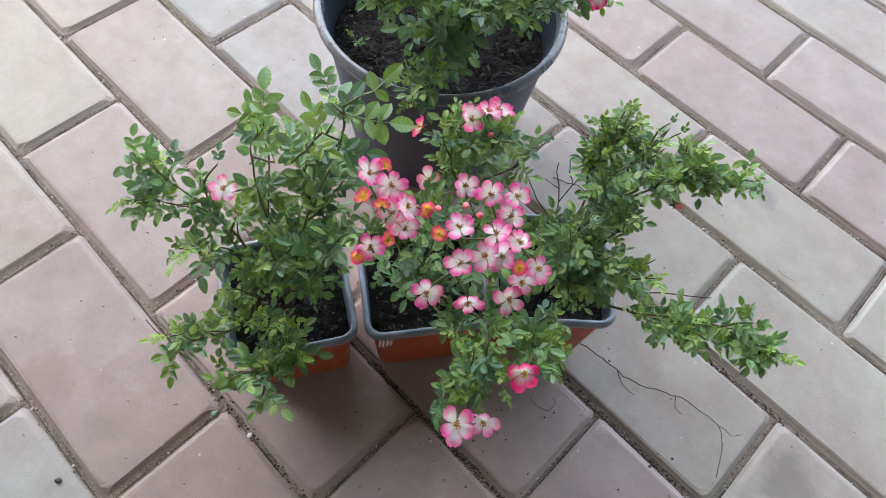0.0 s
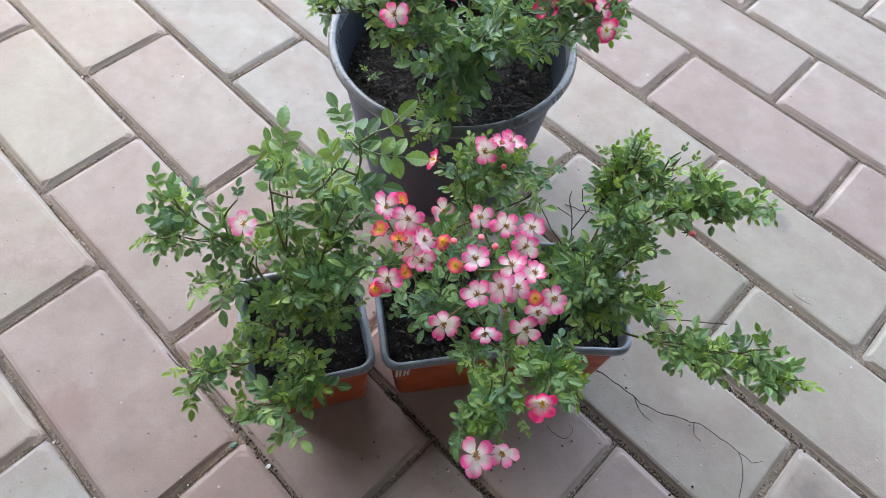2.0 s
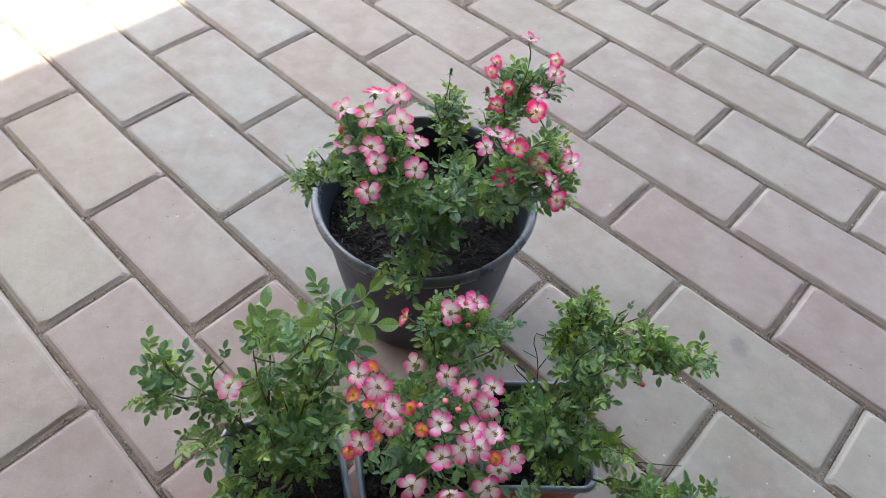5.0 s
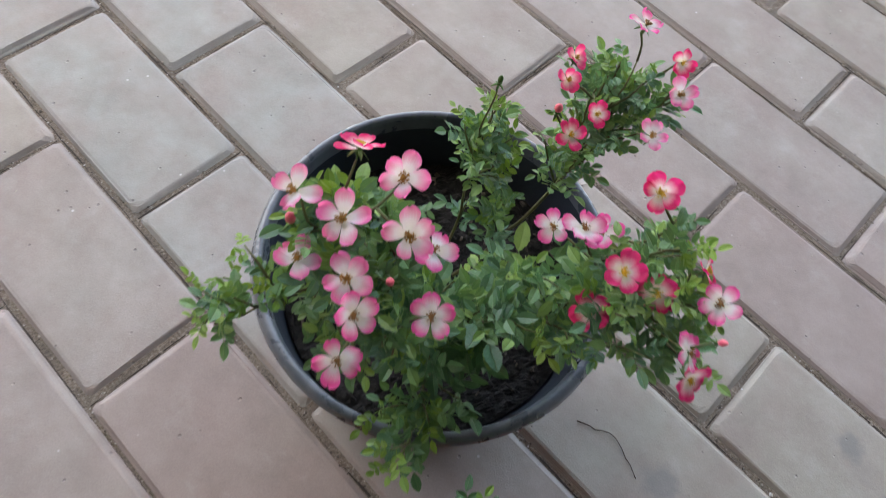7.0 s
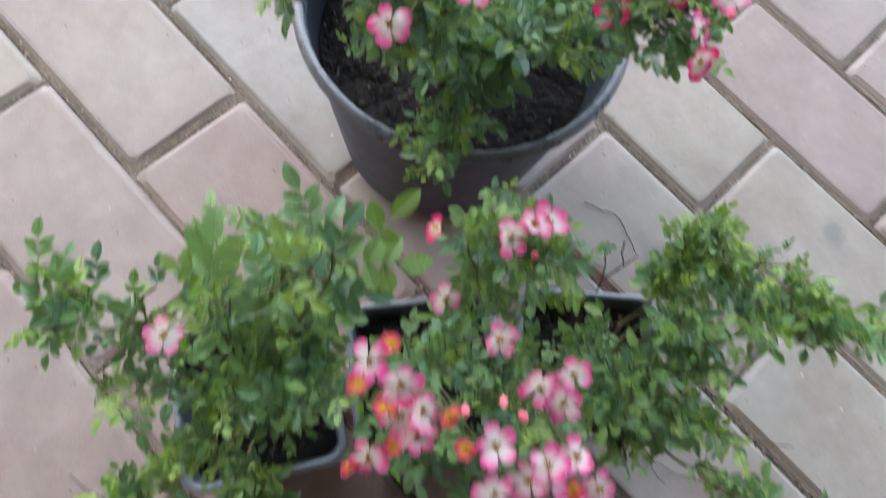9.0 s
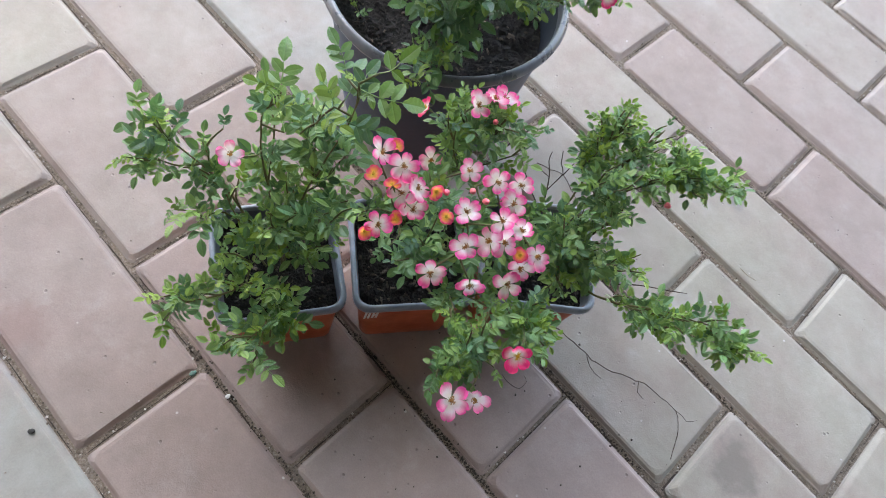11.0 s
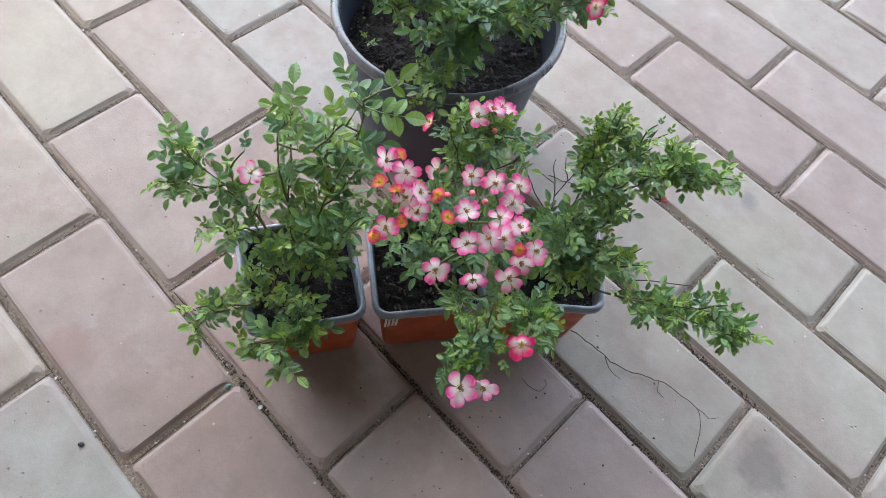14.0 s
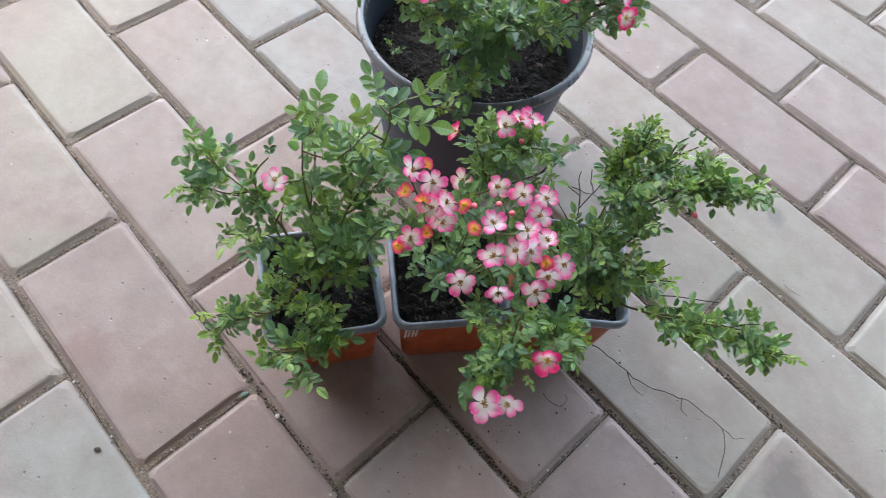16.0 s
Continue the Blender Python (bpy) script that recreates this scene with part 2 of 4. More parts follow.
# black plastic rim; the grey of the reflected sky is in its colour
M_RIM_SKY = simple("rim_sky_sheen", (0.145, 0.165, 0.195), 0.34, 0.5, 0.35, 90.0, 0.25, 0.0004, (0.23, 0.25, 0.28))
M_INSIDE = simple("black_plastic_inside", (0.105, 0.115, 0.140), 0.40, 0.5, 0.3, 70.0)
M_BLACK = simple("black_plastic_pot", (0.042, 0.059, 0.092), 0.46, 0.3, 0.3, 40.0, 0.2, 0.0004, (0.052, 0.070, 0.100))
# inside of the round pot, a darker tone than its outer wall
M_LINING = simple("dark_pot_lining", (0.022, 0.027, 0.036), 0.6, 0.3, 0.3, 40.0, 0.2, 0.0004, (0.034, 0.038, 0.045))
# black rim lightened to grey, so the colour carries its highlight
M_BLACK_SHEEN = simple("black_rim_painted_sheen", (0.075, 0.084, 0.100), 0.30, 0.6, 0.3, 60.0, 0.12, 0.0003, (0.13, 0.14, 0.155))
M_CHALK = simple("white_marker", (0.72, 0.66, 0.62), 0.8, 0.2, 0.2, 400.0)
# dark tone that keeps bounce off the unseen roof and walls low
M_LOW_BOUNCE = simple("low_bounce_slab", (0.095, 0.093, 0.092), 0.9, 0.2, 0.12, 6.0)
M_DIRT = simple("damp_dirt", (0.055, 0.044, 0.035), 0.95, 0.2, 0.4, 200.0, 0.6, 0.001, (0.07, 0.058, 0.046))
M_STRAW = simple("dry_straw", (0.30, 0.25, 0.17), 0.7, 0.3, 0.3, 300.0)
M_STONE_W = simple("white_pebble", (0.70, 0.69, 0.66), 0.7, 0.3, 0.2, 300.0)
M_STONE_G = simple("green_glass_bit", (0.12, 0.24, 0.19), 0.3, 0.5, 0.3, 300.0)
M_STONE_D = simple("dark_pebble", (0.05, 0.047, 0.044), 0.8, 0.3, 0.4, 300.0)


# ---- mesh helpers ----
def mesh(name, verts, faces, mats, smooth=False, uvs=None, index=None):
    me = bpy.data.meshes.new(name)
    me.from_pydata([tuple(v) for v in verts], [], faces)
    for m in mats if isinstance(mats, (list, tuple)) else [mats]:
        me.materials.append(m)
    if smooth:
        me.polygons.foreach_set("use_smooth", [True] * len(me.polygons))
    if index:
        me.polygons.foreach_set("material_index", index)
    if uvs:
        layer = me.uv_layers.new(name="UVMap")
        for loop in me.loops:
            layer.data[loop.index].uv = uvs[loop.vertex_index]
    me.update()
    return me


def part(name, data, parent, m=None, label=""):
    """One mesh object under a thing or a part; m is its pose in the parent."""
    ob = new(name, data)
    ob.parent = parent
    if m is not None:
        ob.matrix_local = m
    return tagged(ob, label) if label else ob


def thing(name, at, label, category, group="", kind=""):
    ob = new(name)
    ob.empty_display_size = 0.02
    ob.location = at
    return tagged(ob, label, category, group, kind)


def loft(rings, closed_start=False, closed_end=False):
    """Faces between rings of equally many points."""
    verts, faces, n = [v for r in rings for v in r], [], len(rings[0])
    for i in range(len(rings) - 1):
        for j in range(n):
            a, b = i * n + j, i * n + (j + 1) % n
            faces.append((a, b, b + n, a + n))
    if closed_start:
        faces.append(tuple(reversed(range(n))))
    if closed_end:
        faces.append(tuple(range((len(rings) - 1) * n, len(rings) * n)))
    return verts, faces


def spline(points, step=0.006):
    """Even samples of a smooth line through the points."""
    P = [Vector(p) for p in points]
    P = [P[0] * 2 - P[1], *P, P[-1] * 2 - P[-2]]
    out = []
    for a, b, c, d in zip(P, P[1:], P[2:], P[3:]):
        n = max(2, int((c - b).length / step))
        for i in range(n):
            t = i / n
            out.append(0.5 * ((2 * b) + (c - a) * t + (2 * a - 5 * b + 4 * c - d) * t * t + (3 * b - a - 3 * c + d) * t ** 3))
    return out + [P[-2]]


def tube(points, r0, r1, sides=6, knobs=0.0):
    """Rings along a line, tapering, with uneven thickness."""
    rings, n = [], len(points)
    for i, p in enumerate(points):
        d = (points[min(i + 1, n - 1)] - points[max(i - 1, 0)]).normalized()
        a = d.cross(Vector((0.3, 0.2, 0.93))).normalized()
        b = d.cross(a)
        r = (r0 + (r1 - r0) * i / max(n - 1, 1)) * (1 + knobs * (RND.random() - 0.3))
        rings.append([p + (a * math.cos(2 * math.pi * k / sides) + b * math.sin(2 * math.pi * k / sides)) * r for k in range(sides)])
    return loft(rings, True, True)


class Bag:
    """Gathers the pieces of one mesh."""

    def __init__(self):
        self.v, self.f = [], []

    def add(self, vf):
        n = len(self.v)
        self.v += vf[0]
        self.f += [tuple(i + n for i in f) for f in vf[1]]


def round_square(half, r, z, seg=4):
    out = []
    for cx, cy, a0 in ((1, 1, 0), (-1, 1, 90), (-1, -1, 180), (1, -1, 270)):
        for i in range(seg + 1):
            a = radians(a0 + 90 * i / seg)
            out.append((cx * (half[0] - r) + math.cos(a) * r, cy * (half[1] - r) + math.sin(a) * r, z))
    return out


def circle(r, z, n=56, wob=0.0):
    return [(r * math.cos(2 * math.pi * i / n), r * math.sin(2 * math.pi * i / n), z) for i in range(n)]


# ---- the porch: ground, unseen roof and added light-blocking walls round the view ----
def slab(name, x0, x1, y0, y1, z0, z1, mat, label, category):
    v, f = loft([[(x0, y0, z0), (x1, y0, z0), (x1, y1, z0), (x0, y1, z0)], [(x0, y0, z1), (x1, y0, z1), (x1, y1, z1), (x0, y1, z1)]], True, True)
    return tagged(new(name, mesh(name, v, f, mat)), label, category, kind="structure")


ROOF_Z = 3.3
EDGE = -0.279 - ROOF_Z / math.tan(SUN_EL)
slab("ground", -400, 400, -400, 400, -0.5, -0.030, M_SAND, "sandy ground under and beyond the paving", "ground")
# unseen roof, inferred from the sunlit edge; its reach sets the sky opening
slab("ceiling", EDGE, 1.6, -0.9, 2.3, ROOF_Z, ROOF_Z + 0.16, M_LOW_BOUNCE, "plain dark unseen roof that shades the porch", "ceiling")
# two unseen walls, added to block light from the side and behind
slab("wall_side", EDGE - 0.5, 1.6, -1.1, -0.9, -0.03, ROOF_Z + 0.16, M_LOW_BOUNCE, "plain unseen wall added to block light from the side", "wall")
slab("wall_house", 1.6, 1.8, -1.1, 2.3, -0.03, ROOF_Z + 0.16, M_LOW_BOUNCE, "plain dark unseen wall added to block light from behind", "wall")

pavement = slab("pavement", -3.2, 3.6, -3.2, 4.2, -0.029, -0.0044, M_SAND, "sand bed and sandy joints of the block paving", "pavement")


# ---- square nursery pots ----
POT_H, POT_W = 0.087, 0.0425


def square_pot(name, at, turn, label):
    t = thing(name, (*at, 0), label, "plant pot", "square nursery pots")
    t.rotation_euler = (0, 0, radians(turn))
    h = POT_H
    body, faces = loft([round_square((0.0325,) * 2, 0.006, 0.0), round_square((0.0336,) * 2, 0.007, 0.003), round_square((0.0346,) * 2, 0.007, 0.020),
                        round_square((0.0368,) * 2, 0.008, 0.055), round_square((0.0388,) * 2, 0.009, h - 0.006)], True)
    part("pot_wall", mesh("pot_wall", body, faces, M_ORANGE, True), t, label="orange-brown terracotta-coloured plastic")
    lining, faces = loft([round_square((0.0383,) * 2, 0.009, h - 0.003), round_square((0.0350,) * 2, 0.008, 0.050), round_square((0.034,) * 2, 0.008, 0.045)], False, True)
    part("lining", mesh("lining", lining, [tuple(reversed(f)) for f in faces], M_INSIDE, True), t, label="black plastic inside")
    w = POT_W
    rim, faces = loft([round_square((a,) * 2, b, z) for a, b, z in ((w - 0.0040, 0.0085, h - 0.008), (w - 0.0006, 0.0105, h - 0.0085), (w, 0.011, h - 0.006), (w, 0.011, h - 0.0025),
                       (w - 0.0008, 0.0105, h - 0.0006), (w - 0.0020, 0.010, h), (w - 0.0034, 0.009, h - 0.0006), (w - 0.0040, 0.0085, h - 0.003), (w - 0.0041, 0.0085, h - 0.008))])
    part("rim", mesh("rim", rim, faces, M_RIM_SKY, True), t, label="worn black plastic rim, grey sky sheen put into its colour")
    return t


def soil(name, at, turn, half, z, label, round_pot=False, seed=1):
    """A rough bed of dark potting soil with chips and crumbs on it."""
    rnd, n, bag = random.Random(seed), 84, Bag()
    v, f = [], []
    for i in range(n + 1):
        for j in range(n + 1):
            x, y = (2 * i / n - 1), (2 * j / n - 1)
            if round_pot:
                x, y = x * math.sqrt(1 - y * y / 2), y * math.sqrt(1 - x * x / 2)
            p = Vector((x * half, y * half, 0))
            p.z = 0.0032 * noise.noise(p * 60 + Vector((seed, 0, 0))) + 0.0020 * noise.noise(p * 210) + 0.0014 * rnd.random()
            v.append(p)
    for i in range(n):
        for j in range(n):
            a = i * (n + 1) + j
            f.append((a, a + n + 1, a + n + 2, a + 1))
    bag.add((v, f))
    for _ in range(900 if round_pot else 420):
        a, r = rnd.random() * 6.283, half * math.sqrt(rnd.random()) * 0.97
        c = Vector((r * math.cos(a), r * math.sin(a), 0.001 + 0.003 * rnd.random())) if round_pot else Vector((half * rnd.uniform(-0.95, 0.95), half * rnd.uniform(-0.95, 0.95), 0.001 + 0.003 * rnd.random()))
        rot = Euler([rnd.uniform(-0.7, 0.7), rnd.uniform(-0.7, 0.7), rnd.random() * 6.3]).to_matrix()
        sx, sy, sz = 0.0006 + 0.0038 * rnd.random() ** 3, 0.0006 + 0.0013 * rnd.random() ** 2, rnd.uniform(0.0003, 0.0009)
        corners = [c + rot @ Vector((sx * q[0] * rnd.uniform(0.7, 1), sy * q[1] * rnd.uniform(0.7, 1), sz * q[2])) for q in ((-1, -.6, -1), (1, -1, -1), (.8, 1, -1), (-1, .7, -1), (-.7, -.6, 1), (.7, -.7, 1), (.6, .8, 1), (-.8, .6, 1))]
        bag.add((corners, [(0, 3, 2, 1), (4, 5, 6, 7), (0, 1, 5, 4), (1, 2, 6, 5), (2, 3, 7, 6), (3, 0, 4, 7)]))
    ob = new(name, mesh(name, bag.v, bag.f, M_SOIL))
    ob.matrix_world = pose(*at, z, 0, 0, turn)
    return tagged(ob, label, "soil", kind="stuff")


LEFT, MID, RIGHT, BLACK = (0.3967, 0.0734), (0.4490, 0.1487), (0.5073, 0.2204), (0.3178, 0.2920)
pot_a = square_pot("nursery_pot", LEFT, 59, "small square orange plastic pot under a leafy rose")
pot_b = square_pot("nursery_pot", MID, 54, "small square orange plastic pot with white marker strokes")
pot_c = square_pot("nursery_pot", RIGHT, 44, "small square orange plastic pot under a sprawling rose")
soil("potting_soil", LEFT, 59, 0.0368, 0.070, "dark crumbly potting soil in a square pot", seed=2)
soil("potting_soil", MID, 54, 0.0368, 0.071, "dark potting soil with bark chips in a square pot", seed=3)
soil("potting_soil", RIGHT, 44, 0.0368, 0.071, "dark crumbly potting soil in a square pot", seed=4)

# white marker strokes on the front of the middle pot, near its corner
TALL = lambda z: 0.0728 - (0.0728 - z) * 1.35
for x0, z0, x1, z1 in ((-0.0335, 0.060, -0.0328, 0.0715), (-0.0310, 0.060, -0.0304, 0.0720), (-0.0335, 0.0718, -0.0306, 0.0722), (-0.0282, 0.0605, -0.0276, 0.0716), (-0.0282, 0.0660, -0.0256, 0.0656), (-0.0256, 0.0605, -0.0249, 0.0720)):
    z0, z1 = TALL(z0), TALL(z1)
    y = lambda z: -(0.0346 + (0.0388 - 0.0346) * (z - 0.020) / 0.061) - 0.0006
    d = Vector((x1 - x0, 0, z1 - z0)).normalized()
    s = Vector((d.z, 0, -d.x)) * 0.00075
    a, b = Vector((x0, y(z0), z0)), Vector((x1, y(z1), z1))
    o = Vector((0, -0.0004, 0))
    stroke = ([a - s, b - s, b + s, a + s, a - s + o, b - s + o, b + s + o, a + s + o], [(0, 1, 2, 3), (7, 6, 5, 4), (0, 4, 5, 1), (1, 5, 6, 2), (2, 6, 7, 3), (3, 7, 4, 0)])
    part("marker_stroke", mesh("marker_stroke", *stroke, M_CHALK), pot_b, label="white hand-drawn marker stroke")

# ---- the round black pot ----
bp = thing("flower_pot", (*BLACK, 0), "round black plastic flower pot with a rolled rim", "plant pot")
R, H = 0.0950, 0.150
v, f = loft([circle(r, z) for r, z in ((0.0669, 0.0), (0.0700, 0.001), (0.0710, 0.004), (0.0725, 0.012), (0.0801, 0.070), (0.0857, 0.118), (0.0874, 0.132), (0.0880, H - 0.010))], True)
part("pot_wall", mesh("pot_wall", v, f, M_BLACK, True), bp)
v, f = loft([circle(r, z) for r, z in ((0.0878, H - 0.0105), (0.0918, H - 0.0105), (0.0933, H - 0.009), (R, H - 0.005), (0.0935, H - 0.002), (0.0921, H - 0.0003), (0.0906, H), (0.0890, H - 0.001), (0.0884, H - 0.004), (0.0874, H - 0.0105))])
part("rim", mesh("rim", v, f, M_BLACK_SHEEN, True), bp, label="rolled rim of black plastic, its grey sheen put into the colour")
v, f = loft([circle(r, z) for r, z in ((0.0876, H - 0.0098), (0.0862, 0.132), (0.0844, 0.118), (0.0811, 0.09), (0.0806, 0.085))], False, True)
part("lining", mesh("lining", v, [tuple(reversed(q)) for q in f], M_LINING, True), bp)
soil("potting_soil", BLACK, 20, 0.0822, 0.110, "dark moist potting soil with bark bits in the black pot", True, 5)


# ---- roses ----
def leaflet(verts, faces, uvs, base, way, normal, length, width, fold, curl, teeth=True):
    """One toothed leaflet, folded a little along its midrib."""
    way, normal = way.normalized(), normal.normalized()
    side = way.cross(normal).normalized()
    normal = side.cross(way)
    prof = ((0.0, 0.04), (0.08, 0.18), (0.16, 0.31), (0.24, 0.41), (0.33, 0.47), (0.42, 0.50), (0.51, 0.49), (0.60, 0.47), (0.69, 0.43), (0.77, 0.37), (0.85, 0.28), (0.93, 0.155), (1.0, 0.0))
    n0 = len(verts)
    for i, (t, w) in enumerate(prof):
        c = base + way * (length * t) - normal * (curl * length * t * t)
        jag = (1.05 if i % 2 else 0.955) if teeth else 1.0
        e = side * (w * width * jag)
        up = normal * (fold * w * width)
        back = way * (length * (0.012 if i % 2 else -0.010))
        verts += [c - e + up - back, c, c + e + up - back]
        uvs += [(0.5 - w, t), (0.5, t), (0.5 + w, t)]
    for i in range(len(prof) - 1):
        a = n0 + 3 * i
        faces += [(a, a + 1, a + 4, a + 3), (a + 1, a + 2, a + 5, a + 4)]


def leaf_mesh(name, pairs, size, mat, seed):
    """A compound rose leaf, about 3 cm long: pairs of leaflets and one at the tip on a thin stalk along +y."""
    rnd = random.Random(seed)
    verts, faces, uvs = [], [], []
    L = 0.0062 + 0.0056 * pairs
    arch = rnd.uniform(4, 11)
    along = lambda t: Vector((0.0015 * math.sin(3 * t) * rnd.choice((1, 1)), L * t, -arch * (L * t) ** 2))
    sp, sf = tube([along(i / 5) for i in range(6)], 0.00042, 0.00026, 4)
    verts += sp
    faces += sf
    uvs += [(0.5, 0.2)] * len(sp)
    for i in range(pairs):
        t = (0.0058 + 0.0060 * i) / L
        s = (0.78, 1.0, 1.02, 0.95)[i + (1 if pairs < 3 else 0)] if pairs > 1 else 0.9
        for sgn in (-1, 1):
            k = s * rnd.uniform(0.88, 1.10)
            way = Vector((sgn, rnd.uniform(0.35, 0.75), rnd.uniform(-0.25, 0.15)))
            nrm = Vector((rnd.uniform(-0.25, 0.25) - sgn * 0.12, rnd.uniform(-0.3, 0.2), 1))
            leaflet(verts, faces, uvs, along(t), way, nrm, 0.0107 * k, 0.0062 * k * rnd.uniform(0.88, 1.12), rnd.uniform(0.12, 0.50), rnd.uniform(-0.02, 0.24))
    k = rnd.uniform(1.05, 1.2)
    leaflet(verts, faces, uvs, along(1.0), Vector((rnd.uniform(-0.2, 0.2), 1, rnd.uniform(-0.35, 0.0))), Vector((rnd.uniform(-0.2, 0.2), 0.1, 1)), 0.0124 * k, 0.0066 * k, rnd.uniform(0.12, 0.46), rnd.uniform(0.0, 0.26))
    return mesh(name, [v * size for v in verts], faces, mat, False, uvs)


LEAVES = {key: [leaf_mesh("leaf_" + key, p, 1.0, m, 10 * i + s) for i, p in enumerate((2, 3, 2, 3, 2, 1))] for key, m, s in (("mature", M_LEAF, 1), ("deep", M_LEAF_DEEP, 2), ("young", M_LEAF_YOUNG, 3))}


def petal_mesh(name, mat, length, width, cup, seed, notch=0.05):
    """A heart-shaped petal along +y, cupped and a little wavy."""
    rnd = random.Random(seed)
    rows, cols, verts, faces, uvs = 9, 8, [], [], []
    ph = rnd.random() * 6
    for i in range(rows + 1):
        t = math.sin(math.pi / 2 * i / rows) if i < rows else 1.0
        w = width * (0.15 + 0.85 * math.sin(math.pi * min(t * 0.66 + 0.02, 0.5)) ** 1.15) * (1.0 if t < 0.62 else math.sqrt(max(1 - ((t - 0.62) / 0.385) ** 2, 0.05)))
        for j in range(cols + 1):
            s = 2 * j / cols - 1
            y = length * (t - notch * t ** 6 * math.exp(-(s * 1.7) ** 2))
            z = cup * length * (t ** 1.6) * 0.55 - cup * length * 0.25 * max(0, t - 0.75) * 3 + 0.10 * length * s * s * t - 0.05 * length + 0.055 * length * math.sin(4 * s + 5 * t + ph) * t - 0.10 * length * max(0.0, t - 0.7) * (1 + s * math.sin(ph))
            verts.append((s * w * 0.5, 0.0008 + y, z))
            uvs.append(((s + 1) / 2, t))
    for i in range(rows):
        for j in range(cols):
            a = i * (cols + 1) + j
            faces.append((a, a + 1, a + cols + 2, a + cols + 1))
    return mesh(name, verts, faces, mat, True, uvs)


def stamen_mesh(name, mat, n, r, seed):
    rnd, bag = random.Random(seed), Bag()
    bag.add(loft([circle(a, z, 8) for a, z in ((0.0005, 0.0), (0.0012, 0.0006), (0.0009, 0.0014), (0.0003, 0.0018))], True, True))
    for i in range(n):
        a, tilt = rnd.random() * 6.283, math.sqrt(rnd.random())
        out = Vector((math.cos(a), math.sin(a), 0))
        tip = out * (r * 0.72 * tilt) + Vector((0, 0, 0.0014 + 0.0013 * (1 - 0.6 * tilt) * rnd.uniform(0.6, 1.2)))
        root = out * 0.0007
        bag.add(tube([root, (root + tip) / 2 + Vector((0, 0, 0.0004)), tip], 0.00014, 0.00012, 3))
        q = 0.00036
        bag.add(([tip + Vector(p) * q for p in ((1, 0, 0), (0, 1, 0), (-1, 0, 0), (0, -1, 0), (0, 0, 1), (0, 0, -1))], [(0, 1, 4), (1, 2, 4), (2, 3, 4), (3, 0, 4), (1, 0, 5), (2, 1, 5), (3, 2, 5), (0, 3, 5)]))
    return mesh(name, [Vector(v) for v in bag.v], bag.f, mat)


def calyx_mesh():
    """The green cup and five sepals under a flower, with the top of its stalk."""
    bag = Bag()
    bag.add(loft([circle(a, z, 8) for a, z in ((0.0004, -0.0058), (0.0005, -0.0040), (0.0014, -0.0030), (0.0017, -0.0016), (0.0012, -0.0004))], True, True))
    for i in range(5):
        a = 2 * math.pi * (i + 0.5) / 5
        o, s = Vector((math.cos(a), math.sin(a), 0)), Vector((-math.sin(a), math.cos(a), 0))
        r = [[o * d - s * w + Vector((0, 0, z)), o * d + s * w + Vector((0, 0, z)), o * d + s * w + Vector((0, 0, z - 0.0003)), o * d - s * w + Vector((0, 0, z - 0.0003))] for d, w, z in ((0.0010, 0.0009, -0.0014), (0.0030, 0.0009, -0.0026), (0.0050, 0.0002, -0.0046))]
        bag.add(loft(r, True, True))
    return mesh("calyx", [Vector(v) for v in bag.v], bag.f, M_SEPAL, True)


CALYX = calyx_mesh()
PETALS = {
    "open": [petal_mesh("petal_open", M_PETAL, 0.0098, 0.0080, c, i, 0.04 + 0.05 * (i % 2)) for i, c in enumerate((-0.1, 0.15, 0.3, 0.5))],
    "pale": [petal_mesh("petal_pale", M_PETAL_PALE, 0.0099, 0.0081, c, 20 + i, 0.04 + 0.05 * (i % 2)) for i, c in enumerate((-0.2, 0.05, 0.2, 0.4))],
    "red": [petal_mesh("petal_red", M_PETAL_RED, 0.0090, 0.0086, c, 40 + i) for i, c in enumerate((0.5, 0.65, 0.8))],
    "deep": [petal_mesh("petal_deep", M_PETAL_DEEP, 0.0096, 0.0086, c, 80 + i) for i, c in enumerate((0.25, 0.4, 0.55))],
    "orange": [petal_mesh("petal_orange", M_PETAL_ORANGE, 0.0070, 0.0080, c, 60 + i) for i, c in enumerate((0.6, 0.75, 0.95))],
}
STAMENS = {"open": stamen_mesh("stamens_dry", M_STAMEN_DRY, 34, 0.0033, 1), "pale": stamen_mesh("stamens_ochre", M_STAMEN, 36, 0.0033, 2),
           "deep": stamen_mesh("stamens_yellow", M_STAMEN_GOLD, 32, 0.0036, 7), "red": stamen_mesh("stamens_gold", M_STAMEN_GOLD, 30, 0.0032, 3), "orange": stamen_mesh("stamens_gold_small", M_STAMEN_GOLD, 22, 0.0024, 4)}


def bud_mesh(mat, slim=1.0):
    bag = Bag()
    bag.add(loft([circle(a, z, 9) for a, z in ((0.0010, -0.0010), (0.0026, 0.0008), (0.0034, 0.0030), (0.0029, 0.0052), (0.0016, 0.0068), (0.0004, 0.0075))], True, True))
    return mesh("bud", [Vector((v[0] * slim, v[1] * slim, v[2])) for v in bag.v], bag.f, mat, True)


M_PETAL_BUD = simple("bud_pink_red", (0.70, 0.09, 0.15), 0.5, 0.3, 0.3, 500.0, 0.3, 0.0006, (0.76, 0.20, 0.22))
BUD, BUD_GREEN = bud_mesh(M_PETAL_BUD, 0.82), bud_mesh(M_SEPAL, 0.62)


